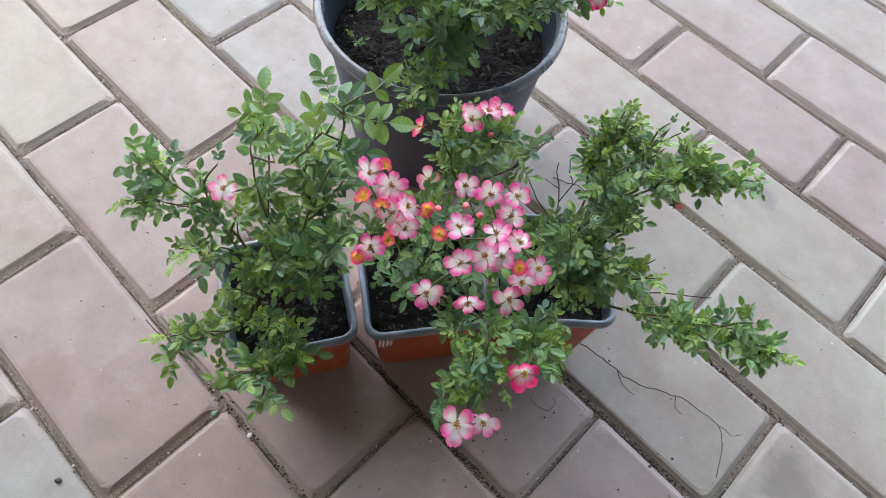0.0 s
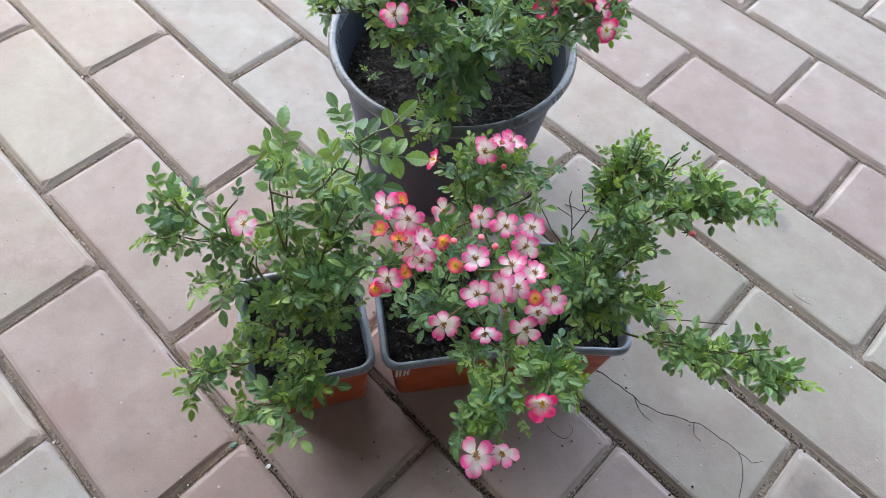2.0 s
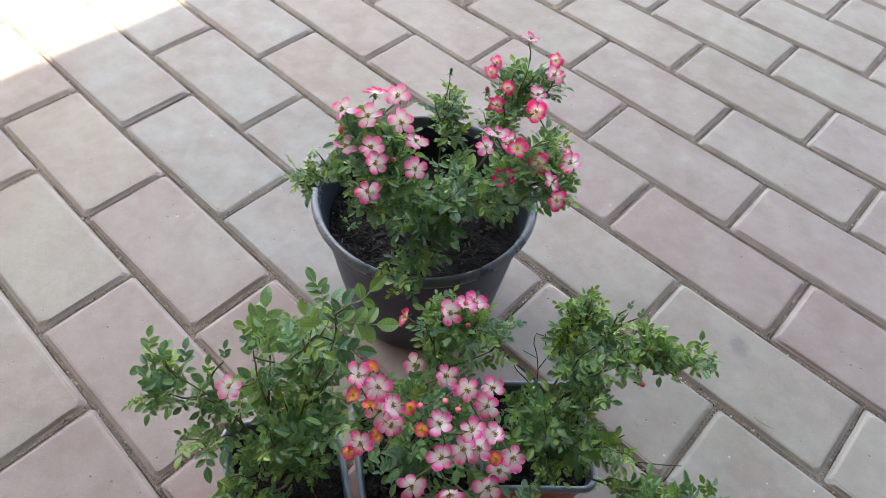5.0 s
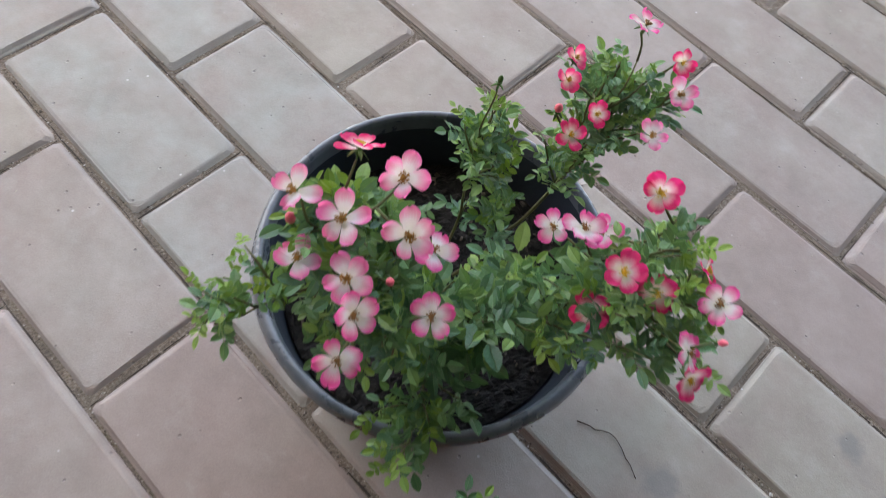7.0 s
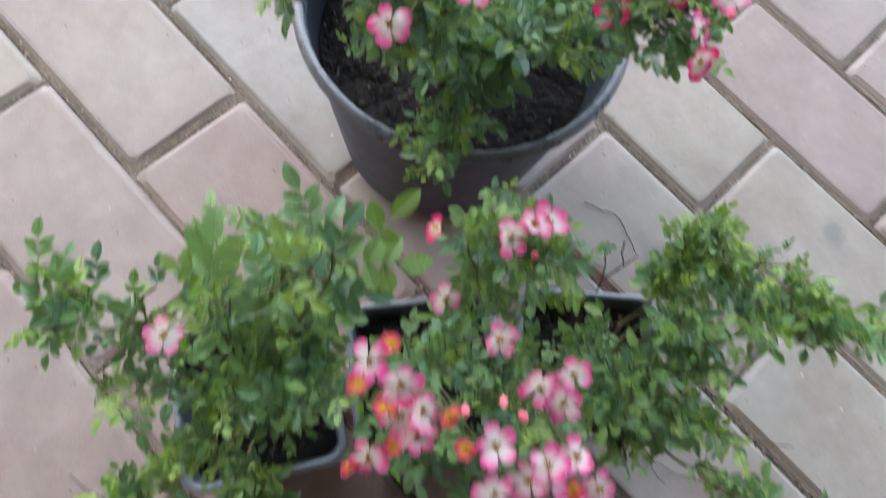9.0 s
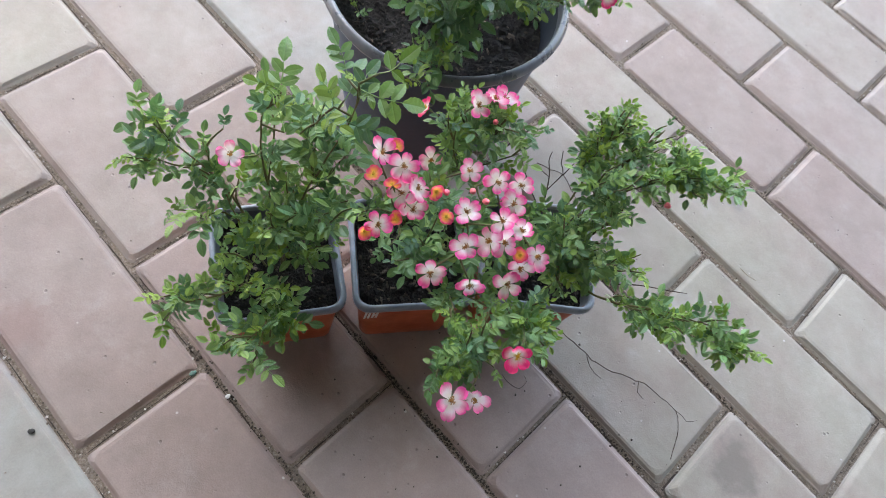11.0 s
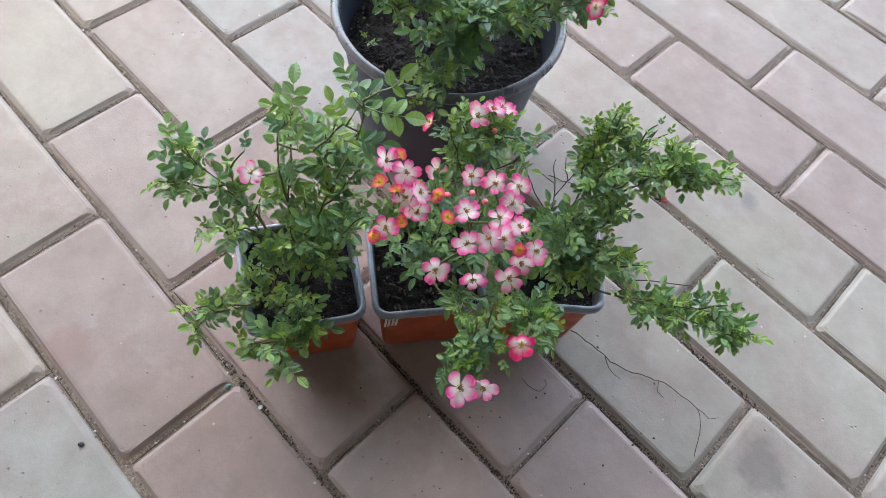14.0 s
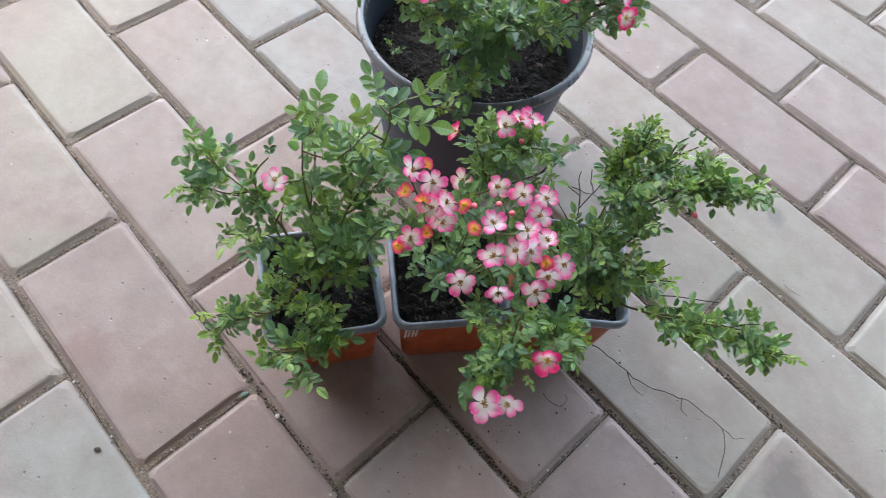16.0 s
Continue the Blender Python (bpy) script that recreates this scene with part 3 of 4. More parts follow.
def facing(way, up):
    """A turn whose y axis runs along way and whose z axis is as near to up as can be."""
    y = Vector(way).normalized()
    x = y.cross(Vector(up))
    x = x.normalized() if x.length > 1e-4 else Vector((1, 0, 0))
    return Matrix((x, y, x.cross(y))).transposed().to_4x4()


LEAF = 0.66


class Rose:
    """A rose bush: canes from the soil, twigs that reach every leaf and flower, leaves in clumps, flowers where they stand."""

    def __init__(self, at, z, label, seed, dens=1.0):
        self.dens = dens
        self.base = Vector((*at, z))
        self.root = thing("rose_bush", self.base, label, "rose bush", "miniature roses in pots")
        self.inv = Matrix.Translation(-self.base)
        self.rnd = random.Random(seed)
        self.pts = [self.base.copy()]
        self.twigs = Bag()
        self.leaves = []

    def cane(self, *points, r=0.0020, tip=0.0005, mat=None, name="cane", grow=True):
        r, tip = r * 0.46, tip * 0.7
        line = spline(points)
        line = [p + Vector(noise.noise_vector(p * 55)) * 0.0022 * min(1, i / 3) for i, p in enumerate(line)]
        v, f = tube([p - self.base for p in line], r, tip, 7, 0.25)
        part(name, mesh(name, v, f, mat or M_CANE, True), self.root)
        if grow:
            self.pts += line

    def reach(self, goal, r0=0.0007, r1=0.0004, sag=0.12):
        """A twig from the nearest wood to the goal."""
        low = [p for p in self.pts if p.z < goal.z + 0.012] or self.pts
        q = min(low, key=lambda p: (p - goal).length_squared)
        d = (goal - q).length
        if d < 0.004:
            return q
        mid = (q + goal) / 2 + Vector((self.rnd.uniform(-1, 1), self.rnd.uniform(-1, 1), self.rnd.uniform(-0.4, 1))) * d * sag
        line = spline([q, mid, goal], 0.005)
        self.twigs.add(tube([p - self.base for p in line], r0, r1, 5, 0.2))
        self.pts += line[1:]
        return q

    def shoot(self, tip, n, scale=1.0, young=0.12, deep=0.25, start=None):
        """A leafy shoot from the nearest wood to its tip, with leaves set round it in turn."""
        rnd = self.rnd
        tip = Vector(tip)
        if start is None:
            goal = tip + (self.base - tip).normalized() * 0.013 - Vector((0, 0, 0.006))
            start = min(self.pts, key=lambda p: (p - goal).length_squared)
        start = Vector(start)
        d = (tip - start).length
        mid = (start + tip) / 2 + Vector((rnd.uniform(-1, 1), rnd.uniform(-1, 1), rnd.uniform(-0.2, 1.0))) * d * 0.14
        line = spline([start, mid, tip], 0.004)
        self.twigs.add(tube([p - self.base for p in line], 0.00068, 0.00036, 5, 0.25))
        self.pts += line[1::2]
        n += max(0, int((d - 0.016) / 0.008))
        spin = rnd.random() * 6.283
        for i in range(n):
            f = 1 - (i / max(n, 1)) * min(1.0, 0.0062 * n / max(d, 0.004)) * rnd.uniform(0.85, 1.1)
            k = max(0, min(len(line) - 1, int(f * (len(line) - 1))))
            at = line[k]
            ax = (line[min(k + 1, len(line) - 1)] - line[max(k - 1, 0)]).normalized()
            u = ax.cross(Vector((0.31, -0.77, 0.55))).normalized()
            w = ax.cross(u)
            a = spin + i * 2.4
            out = u * math.cos(a) + w * math.sin(a)
            way = out * 0.85 + ax * (0.95 if i == 0 else 0.5) + Vector((rnd.gauss(0, 0.15), rnd.gauss(0, 0.15), rnd.uniform(-0.15, 0.25)))
            kind = "young" if i < 2 and rnd.random() < young * 2.2 else ("deep" if rnd.random() < deep else "mature")
            self.leaf(at, way, scale * rnd.uniform(0.75, 1.12) * (0.74 if i < 2 else 1.0), kind)

    def clump(self, centre, radius, n, scale=1.0, young=0.12, deep=0.25):
        """Leafy shoots that fill a rounded space."""
        c, rad, rnd = Vector(centre), Vector(radius), self.rnd
        tips = []
        for _ in range(max(1, round(n * self.dens / 5.5))):
            while True:
                p = Vector((rnd.uniform(-1, 1), rnd.uniform(-1, 1), rnd.uniform(-0.8, 1)))
                if p.length < 1:
                    break
            p = p.normalized() * p.length ** 0.6
            tips.append(c + Vector((p.x * rad.x, p.y * rad.y, p.z * rad.z)))
        near = self.pts[:]
        tips.sort(key=lambda g: min((p - g).length_squared for p in near))
        for g in tips:
            self.shoot(g, rnd.choice((4, 5, 6, 7)), scale, young, deep)

    def leaf(self, at, way, scale, kind="mature"):
        up = Vector((self.rnd.gauss(0.06, 0.32), self.rnd.gauss(-0.08, 0.32), 1))
        m = self.inv @ Matrix.Translation(at) @ facing(way, up) @ Matrix.Scale(scale * LEAF, 4)
        self.leaves.append((at.z, LEAVES[kind][self.rnd.randrange(6)], m, kind))

    def spray(self, foot, tip, kind="mature", pick=1):
        """One long leaf set from its foot to its tip."""
        foot, tip = Vector(foot), Vector(tip)
        self.reach(foot, 0.0007, 0.0005, 0.06)
        data = LEAVES[kind][pick]
        reach = max(v.co.y for v in data.vertices)
        up = Vector((0.25 + self.rnd.gauss(0, 0.12), -0.35 + self.rnd.gauss(0, 0.12), 1))
        m = self.inv @ Matrix.Translation(foot) @ facing(tip - foot, up) @ Matrix.Scale((tip - foot).length / reach, 4)
        part("leaf", data, self.root, m)

    def flower(self, at, kind="open", size=1.0, lean=(0.22, -0.28), spread=0.3):
        at = Vector(at)
        n = Vector((lean[0] + self.rnd.gauss(0, spread), lean[1] + self.rnd.gauss(0, spread), 1)).normalized()
        foot = at - n * 0.0055 * size
        self.reach(foot, 0.0006, 0.0005, 0.08)
        turn = Vector((0, 0, 1)).rotation_difference(n).to_matrix().to_4x4() @ pose(0, 0, 0, 0, 0, self.rnd.uniform(0, 360))
        m = self.inv @ Matrix.Translation(at) @ turn @ Matrix.Scale(size, 4)
        if kind in ("bud", "green"):
            b = part("flower_bud", CALYX, self.root, m, "closed pink-red bud" if kind == "bud" else "closed green bud")
            part("bud_petal", BUD if kind == "bud" else BUD_GREEN, b)
            return
        words = {"open": "open pink-edged white single rose flower", "pale": "pale pink single rose flower", "deep": "deep pink single rose flower with yellow stamens", "red": "young red-pink rose flower", "orange": "half-open orange and pink rose flower"}
        fl = part("flower", CALYX, self.root, m, words[kind])
        for i in range(5):
            tilt = self.rnd.gauss(8, 12)
            part("petal", PETALS[kind][self.rnd.randrange(len(PETALS[kind]))], fl, pose(0, 0, 0.0002 * (i % 3), 0, 0, 72 * i + self.rnd.gauss(0, 5)) @ pose(0, 0, 0, tilt, self.rnd.gauss(0, 9), 0) @ Matrix.Scale(self.rnd.uniform(0.86, 1.10), 4))
        part("flower_centre", STAMENS[kind], fl)

    def finish(self):
        self.leaves.sort(key=lambda e: -e[0])
        for _, data, m, _ in self.leaves[:290]:
            part("leaf", data, self.root, m)
        for key, mat in M_LEAF_REST.items():          # the lower leaves, too many to pick apart
            verts, faces, uvs = [], [], []
            for _, data, m, kind in self.leaves[290:]:
                if kind == key:
                    n = len(verts)
                    verts += [m @ v.co for v in data.vertices]
                    faces += [tuple(i + n for i in p.vertices) for p in data.polygons]
                    uv = [(0.5, 0.2)] * len(data.vertices)
                    for loop in data.loops:
                        uv[loop.vertex_index] = tuple(data.uv_layers[0].data[loop.index].uv)
                    uvs += uv
            if verts:
                tagged(part("foliage", mesh("foliage", verts, faces, mat, False, uvs), self.root), kind="stuff")
        tagged(part("twig_mass", mesh("twig_mass", self.twigs.v, self.twigs.f, M_TWIG, True), self.root), kind="stuff")


# the leafy rose in the first square pot
a = Rose(LEFT, 0.070, "leafy miniature rose with long shoots and one pink flower", 11, 1.0)
a.cane((0.3951, 0.0719, 0.0680), (0.3865, 0.0701, 0.1100), (0.3658, 0.0642, 0.1446), (0.3353, 0.0542, 0.1683), (0.3140, 0.0505, 0.1760), r=0.0024)
a.cane((0.3987, 0.0758, 0.068), (0.392, 0.080, 0.12), (0.372, 0.087, 0.188), (0.386, 0.094, 0.234), r=0.0022)
a.cane((0.4007, 0.0738, 0.068), (0.396, 0.092, 0.13), (0.401, 0.124, 0.200), (0.400, 0.131, 0.230), r=0.0022)
a.cane((0.4011, 0.0699, 0.0680), (0.4065, 0.0500, 0.1000), (0.4058, 0.0201, 0.1200), (0.3975, -0.0040, 0.1257), r=0.0020)
a.cane((0.4031, 0.0719, 0.0680), (0.4195, 0.0551, 0.1000), (0.4381, 0.0362, 0.1141), (0.4519, 0.0183, 0.1177), r=0.0018)
a.cane((0.3992, 0.0779, 0.0680), (0.4125, 0.0863, 0.1170), (0.4260, 0.0946, 0.1564), r=0.0018)
a.cane((0.3911, 0.0679, 0.0680), (0.3822, 0.0621, 0.1169), (0.3736, 0.0603, 0.1563), r=0.0018)
for at, r, n, sc, young in (((0.3300, 0.0500, 0.1740), (0.017, 0.013, 0.009), 14, 1.0, 0.35), ((0.3394, 0.0511, 0.1643), (0.020, 0.018, 0.012), 13, 1.0, 0.2), ((0.3675, 0.0482, 0.1561), (0.022, 0.018, 0.016), 26, 0.95, 0.15),
                            ((0.3829, 0.0683, 0.1465), (0.030, 0.028, 0.022), 44, 0.95, 0.25), ((0.3979, 0.0523, 0.1383), (0.024, 0.022, 0.020), 28, 0.92, 0.35), ((0.4209, 0.0524, 0.1381), (0.016, 0.016, 0.014), 16, 0.9, 0.35), ((0.4244, 0.0844, 0.1247), (0.014, 0.016, 0.016), 18, 0.9, 0.2),
                            ((0.3962, 0.0843, 0.1328), (0.022, 0.022, 0.024), 44, 0.95, 0.12), ((0.3782, 0.1105, 0.1530), (0.020, 0.022, 0.022), 32, 1.1, 0.1), ((0.4043, 0.1126, 0.1509), (0.020, 0.018, 0.020), 30, 1.1, 0.1),
                            ((0.3618, 0.1125, 0.1768), (0.018, 0.018, 0.018), 20, 1.25, 0.1), ((0.3840, 0.1327, 0.1769), (0.018, 0.016, 0.020), 18, 1.3, 0.1), ((0.4279, 0.0967, 0.1662), (0.016, 0.014, 0.016), 16, 1.1, 0.1)):
    a.clump(at, r, n, sc, young)
for at, r, n, sc, young in (((0.4036, 0.0040, 0.1257), (0.022, 0.012, 0.008), 20, 0.9, 0.5), ((0.4298, 0.0162, 0.1218), (0.016, 0.012, 0.008), 14, 1.0, 0.35), ((0.4461, 0.0262, 0.1119), (0.012, 0.018, 0.008), 14, 1.1, 0.3)):
    a.clump(at, r, n, sc, young)
for at, r, n, sc, young in (((0.3350, 0.0350, 0.1630), (0.014, 0.012, 0.010), 14, 0.9, 0.2), ((0.4020, 0.0220, 0.1220), (0.012, 0.014, 0.006), 14, 0.8, 0.35), ((0.4370, 0.0400, 0.1180), (0.014, 0.014, 0.010), 16, 0.95, 0.2)):
    a.clump(at, r, n, sc, young)
for foot, tip, kind, pick in (((0.391, 0.131, 0.226), (0.368, 0.139, 0.239), "deep", 1), ((0.394, 0.121, 0.212), (0.375, 0.123, 0.226), "mature", 0), ((0.385, 0.092, 0.236), (0.373, 0.109, 0.253), "mature", 2),
                              ((0.4035, 0.142, 0.234), (0.409, 0.165, 0.243), "young", 5), ((0.399, 0.131, 0.226), (0.428, 0.157, 0.219), "mature", 3), ((0.383, 0.096, 0.232), (0.365, 0.085, 0.233), "young", 0),
                              ((0.310, 0.047, 0.172), (0.297, 0.059, 0.181), "mature", 0), ((0.333, 0.058, 0.172), (0.321, 0.070, 0.181), "deep", 2), ((0.352, 0.077, 0.180), (0.343, 0.085, 0.187), "deep", 0),
                              ((0.385, 0.095, 0.200), (0.352, 0.103, 0.214), "mature", 1), ((0.377, 0.082, 0.180), (0.388, 0.096, 0.187), "mature", 1), ((0.372, 0.090, 0.205), (0.360, 0.100, 0.222), "deep", 4),
                              ((0.401, 0.124, 0.205), (0.424, 0.140, 0.205), "deep", 2), ((0.398, 0.120, 0.196), (0.420, 0.124, 0.200), "mature", 0), ((0.396, 0.126, 0.216), (0.384, 0.146, 0.228), "mature", 4),
                              ((0.390, 0.112, 0.200), (0.404, 0.102, 0.204), "mature", 3), ((0.386, 0.104, 0.192), (0.366, 0.118, 0.200), "deep", 3), ((0.400, 0.128, 0.222), (0.392, 0.150, 0.232), "deep", 0),
                              ((0.384, 0.094, 0.226), (0.398, 0.098, 0.232), "mature", 5), ((0.380, 0.092, 0.216), (0.364, 0.086, 0.216), "deep", 2), ((0.392, 0.116, 0.208), (0.412, 0.116, 0.214), "young", 2)):
    a.spray(foot, tip, kind, pick)
for tip, n, sc in (((0.386, 0.094, 0.234), 3, 0.9), ((0.400, 0.131, 0.231), 3, 0.8)):
    a.shoot(tip, n, sc, 0.9, 0.0)
a.flower((0.3723, 0.0685, 0.1869), "pale", 0.76, (0.3, -0.1), 0.1)
a.cane((0.3935, -0.0000, 0.1248), (0.3855, -0.0031, 0.1267), (0.3774, -0.0031, 0.1298), r=0.0007, tip=0.0004, mat=M_DEAD, name="bare_twig", grow=False)
a.finish()

# the flowering rose in the middle pot
b = Rose(MID, 0.071, "miniature rose covered in pink and white flowers, orange pot", 12, 1.25)
b.cane((0.4479, 0.1484, 0.0690), (0.4501, 0.1387, 0.1175), (0.4492, 0.1229, 0.1664), (0.4486, 0.1161, 0.2008), r=0.0024)
b.cane((0.4499, 0.1504, 0.0690), (0.4611, 0.1407, 0.1174), (0.4823, 0.1311, 0.1663), (0.4938, 0.1273, 0.2006), r=0.0024)
b.cane((0.4519, 0.1524, 0.0690), (0.4703, 0.1558, 0.1175), (0.4866, 0.1562, 0.1666), (0.4942, 0.1564, 0.1961), r=0.0022)
b.cane((0.4479, 0.1524, 0.0690), (0.4395, 0.1727, 0.1100), (0.4311, 0.1930, 0.1479), (0.4346, 0.2042, 0.1874), r=0.0022)
b.cane((0.4539, 0.1464, 0.0690), (0.4852, 0.1287, 0.1100), (0.5205, 0.1131, 0.1461), (0.5441, 0.0993, 0.1713), (0.5499, 0.0833, 0.1749), r=0.0022)
b.cane((0.4539, 0.1504, 0.0690), (0.4952, 0.1409, 0.1171), (0.5348, 0.1392, 0.1463), (0.5546, 0.1334, 0.1559), r=0.0020)
for at, r, n, sc, young in (((0.4602, 0.1270, 0.1723), (0.032, 0.034, 0.026), 62, 0.9, 0.1), ((0.4945, 0.1432, 0.1644), (0.032, 0.030, 0.028), 60, 0.9, 0.1), ((0.4700, 0.1090, 0.1759), (0.014, 0.012, 0.014), 16, 0.9, 0.1),
                            ((0.4349, 0.2011, 0.1696), (0.026, 0.026, 0.026), 78, 0.85, 0.15), ((0.4528, 0.2073, 0.1814), (0.018, 0.022, 0.018), 48, 0.85, 0.15), ((0.4409, 0.1729, 0.1475), (0.020, 0.020, 0.024), 26, 0.85, 0.1), ((0.4690, 0.1771, 0.1474), (0.018, 0.018, 0.024), 24, 0.85, 0.1)):
    b.clump(at, r, n, sc, young)
for at, r, n, sc, young in (((0.5340, 0.1123, 0.1833), (0.024, 0.024, 0.014), 48, 0.72, 0.4), ((0.5464, 0.1324, 0.1737), (0.019, 0.018, 0.016), 42, 0.72, 0.35), ((0.5322, 0.1032, 0.1616), (0.025, 0.022, 0.016), 36, 0.75, 0.3),
                            ((0.5418, 0.0832, 0.1770), (0.016, 0.015, 0.010), 22, 0.72, 0.25)):
    b.clump(at, r, n, sc, young)
for p in ((0.4363, 0.1162, 0.2255), (0.4493, 0.1192, 0.2264), (0.4564, 0.1132, 0.2164), (0.4604, 0.1193, 0.2204), (0.4655, 0.1132, 0.2124), (0.4594, 0.0961, 0.2073), (0.4855, 0.1294, 0.2213),
          (0.4828, 0.1545, 0.2207), (0.4891, 0.1705, 0.2091), (0.4940, 0.1605, 0.2070), (0.5016, 0.1375, 0.2263), (0.5089, 0.1495, 0.2126), (0.4976, 0.1194, 0.2142)):
    b.flower(p, "open", 0.75)
for p in ((0.4326, 0.1650, 0.1672), (0.4612, 0.1623, 0.1954), (0.5027, 0.1314, 0.2134), (0.5078, 0.1375, 0.2124), (0.5230, 0.1486, 0.2066), (0.5210, 0.1405, 0.1996)):
    b.flower(p, "pale", 0.75)
for p in ((0.4945, 0.1002, 0.2041), (0.5117, 0.1114, 0.2042), (0.5229, 0.1294, 0.1984)):
    b.flower(p, "open", 0.80, (0.75, -0.9))
for p in ((0.4364, 0.1262, 0.2217), (0.4384, 0.1101, 0.2136), (0.4675, 0.1253, 0.2204), (0.4795, 0.1223, 0.2154), (0.5169, 0.1415, 0.2075), (0.4513, 0.1112, 0.2194), (0.4625, 0.1051, 0.2064), (0.4564, 0.0900, 0.2023)):
    b.flower(p, "orange", 0.58)
b.flower((0.4353, 0.1923, 0.2029), "open", 0.84, (0.3, -0.2), 0.1)
b.flower((0.4374, 0.2043, 0.2021), "pale", 0.74, (0.1, 0.1), 0.1)
b.flower((0.4405, 0.2104, 0.2002), "open", 0.84, (0.1, 0.1), 0.1)
b.flower((0.4085, 0.1800, 0.1813), "deep", 0.66, (-0.7, -0.8), 0.1)
b.flower((0.5529, 0.1095, 0.1920), "deep", 0.85, (0.3, -0.4), 0.1)
b.flower((0.5466, 0.0703, 0.1866), "open", 0.9)
b.flower((0.5539, 0.0833, 0.1749), "pale", 0.75, (0.7, -0.6))
for p in ((0.4455, 0.1993, 0.1931), (0.4767, 0.1434, 0.2157), (0.4848, 0.1444, 0.2147), (0.4696, 0.1313, 0.2176)):
    b.flower(p, "bud", 0.62)
b.finish()

# the sprawling rose in the third pot
c = Rose(RIGHT, 0.071, "sprawling leafy miniature rose without open flowers", 13, 1.45)
c.cane((0.5067, 0.2229, 0.0690), (0.5022, 0.2332, 0.1100), (0.4976, 0.2475, 0.1580), (0.4932, 0.2577, 0.1936), r=0.0026)
c.cane((0.5087, 0.2229, 0.0690), (0.5123, 0.2373, 0.1100), (0.5216, 0.2476, 0.1627), (0.5455, 0.2700, 0.1875), (0.5696, 0.2882, 0.1944), r=0.0026)
c.cane((0.5067, 0.2249, 0.0690), (0.5081, 0.2474, 0.1284), (0.5136, 0.2698, 0.1779), (0.5153, 0.2779, 0.1977), r=0.0022)
c.cane((0.5107, 0.2189, 0.0690), (0.5360, 0.2072, 0.1100), (0.5616, 0.2025, 0.1352), (0.5853, 0.2038, 0.1626), (0.6072, 0.2120, 0.1763), (0.6252, 0.2181, 0.1812), r=0.0026)
c.cane((0.5107, 0.2230, 0.0690), (0.5362, 0.2233, 0.1100), (0.5516, 0.2236, 0.1474), (0.5573, 0.2238, 0.1690), r=0.0018)
c.cane((0.559, 0.222, 0.122), (0.576, 0.234, 0.135), (0.588, 0.241, 0.137), (0.596, 0.249, 0.137), r=0.0010, tip=0.0004, mat=M_DEAD, name="bare_twig", grow=False)
c.cane((0.484, 0.246, 0.070), (0.481, 0.254, 0.088), (0.474, 0.257, 0.110), (0.467, 0.258, 0.121), (0.465, 0.260, 0.129), r=0.0012, tip=0.0004, mat=M_DEAD, name="bare_twig", grow=False)
c.cane((0.478, 0.256, 0.098), (0.480, 0.264, 0.115), (0.474, 0.264, 0.122), (0.470, 0.265, 0.133), r=0.0010, tip=0.0004, mat=M_DEAD, name="bare_twig", grow=False)
c.cane((0.480, 0.264, 0.114), (0.481, 0.270, 0.126), r=0.0007, tip=0.0004, mat=M_DEAD, name="bare_twig", grow=False)
c.cane((0.474, 0.257, 0.110), (0.469, 0.252, 0.116), (0.466, 0.249, 0.121), r=0.0007, tip=0.0004, mat=M_DEAD, name="bare_twig", grow=False)
c.cane((0.486, 0.244, 0.070), (0.480, 0.244, 0.090), (0.471, 0.237, 0.115), (0.465, 0.227, 0.140), (0.460, 0.222, 0.152), r=0.0012, tip=0.0004, mat=M_DEAD, name="bare_twig", grow=False)
c.cane((0.5106, 0.2560, 0.1729), (0.5125, 0.2640, 0.1880), (0.5150, 0.2720, 0.2020), r=0.0018, tip=0.0009, mat=M_CANE, name="cane")
for at, r, n, sc, young in (((0.5078, 0.2052, 0.1199), (0.028, 0.028, 0.026), 36, 0.85, 0.05), ((0.5222, 0.2045, 0.1572), (0.022, 0.020, 0.024), 52, 0.85, 0.1), ((0.5292, 0.1854, 0.1470), (0.016, 0.016, 0.020), 32, 0.85, 0.1),
                            ((0.5435, 0.2075, 0.1453), (0.018, 0.018, 0.018), 32, 0.95, 0.15), ((0.5172, 0.2256, 0.1713), (0.018, 0.018, 0.020), 40, 0.85, 0.15)):
    c.clump(at, r, n, sc, young, 0.2)
for at, r, n, sc, young in (((0.4942, 0.2618, 0.1946), (0.015, 0.016, 0.014), 44, 0.74, 0.35), ((0.5013, 0.2517, 0.1797), (0.018, 0.016, 0.016), 40, 0.74, 0.25), ((0.5231, 0.2488, 0.1952), (0.018, 0.016, 0.010), 36, 0.74, 0.25),
                            ((0.5343, 0.2650, 0.1963), (0.020, 0.018, 0.011), 40, 0.74, 0.3), ((0.5544, 0.2731, 0.1963), (0.018, 0.014, 0.008), 30, 0.74, 0.35), ((0.5640, 0.2830, 0.1950), (0.009, 0.007, 0.005), 10, 0.8, 0.3),
                            ((0.5604, 0.2177, 0.1591), (0.012, 0.012, 0.012), 14, 0.8, 0.3), ((0.5842, 0.2040, 0.1600), (0.014, 0.012, 0.008), 18, 0.74, 0.3), ((0.6040, 0.1989, 0.1751), (0.017, 0.012, 0.008), 19, 0.8, 0.3), ((0.6200, 0.2060, 0.1770), (0.014, 0.010, 0.007), 17, 0.85, 0.15),
                            ((0.6250, 0.2160, 0.1865), (0.014, 0.013, 0.008), 17, 0.8, 0.4)):
    c.clump(at, r, n, sc, young * 1.3, 0.15)
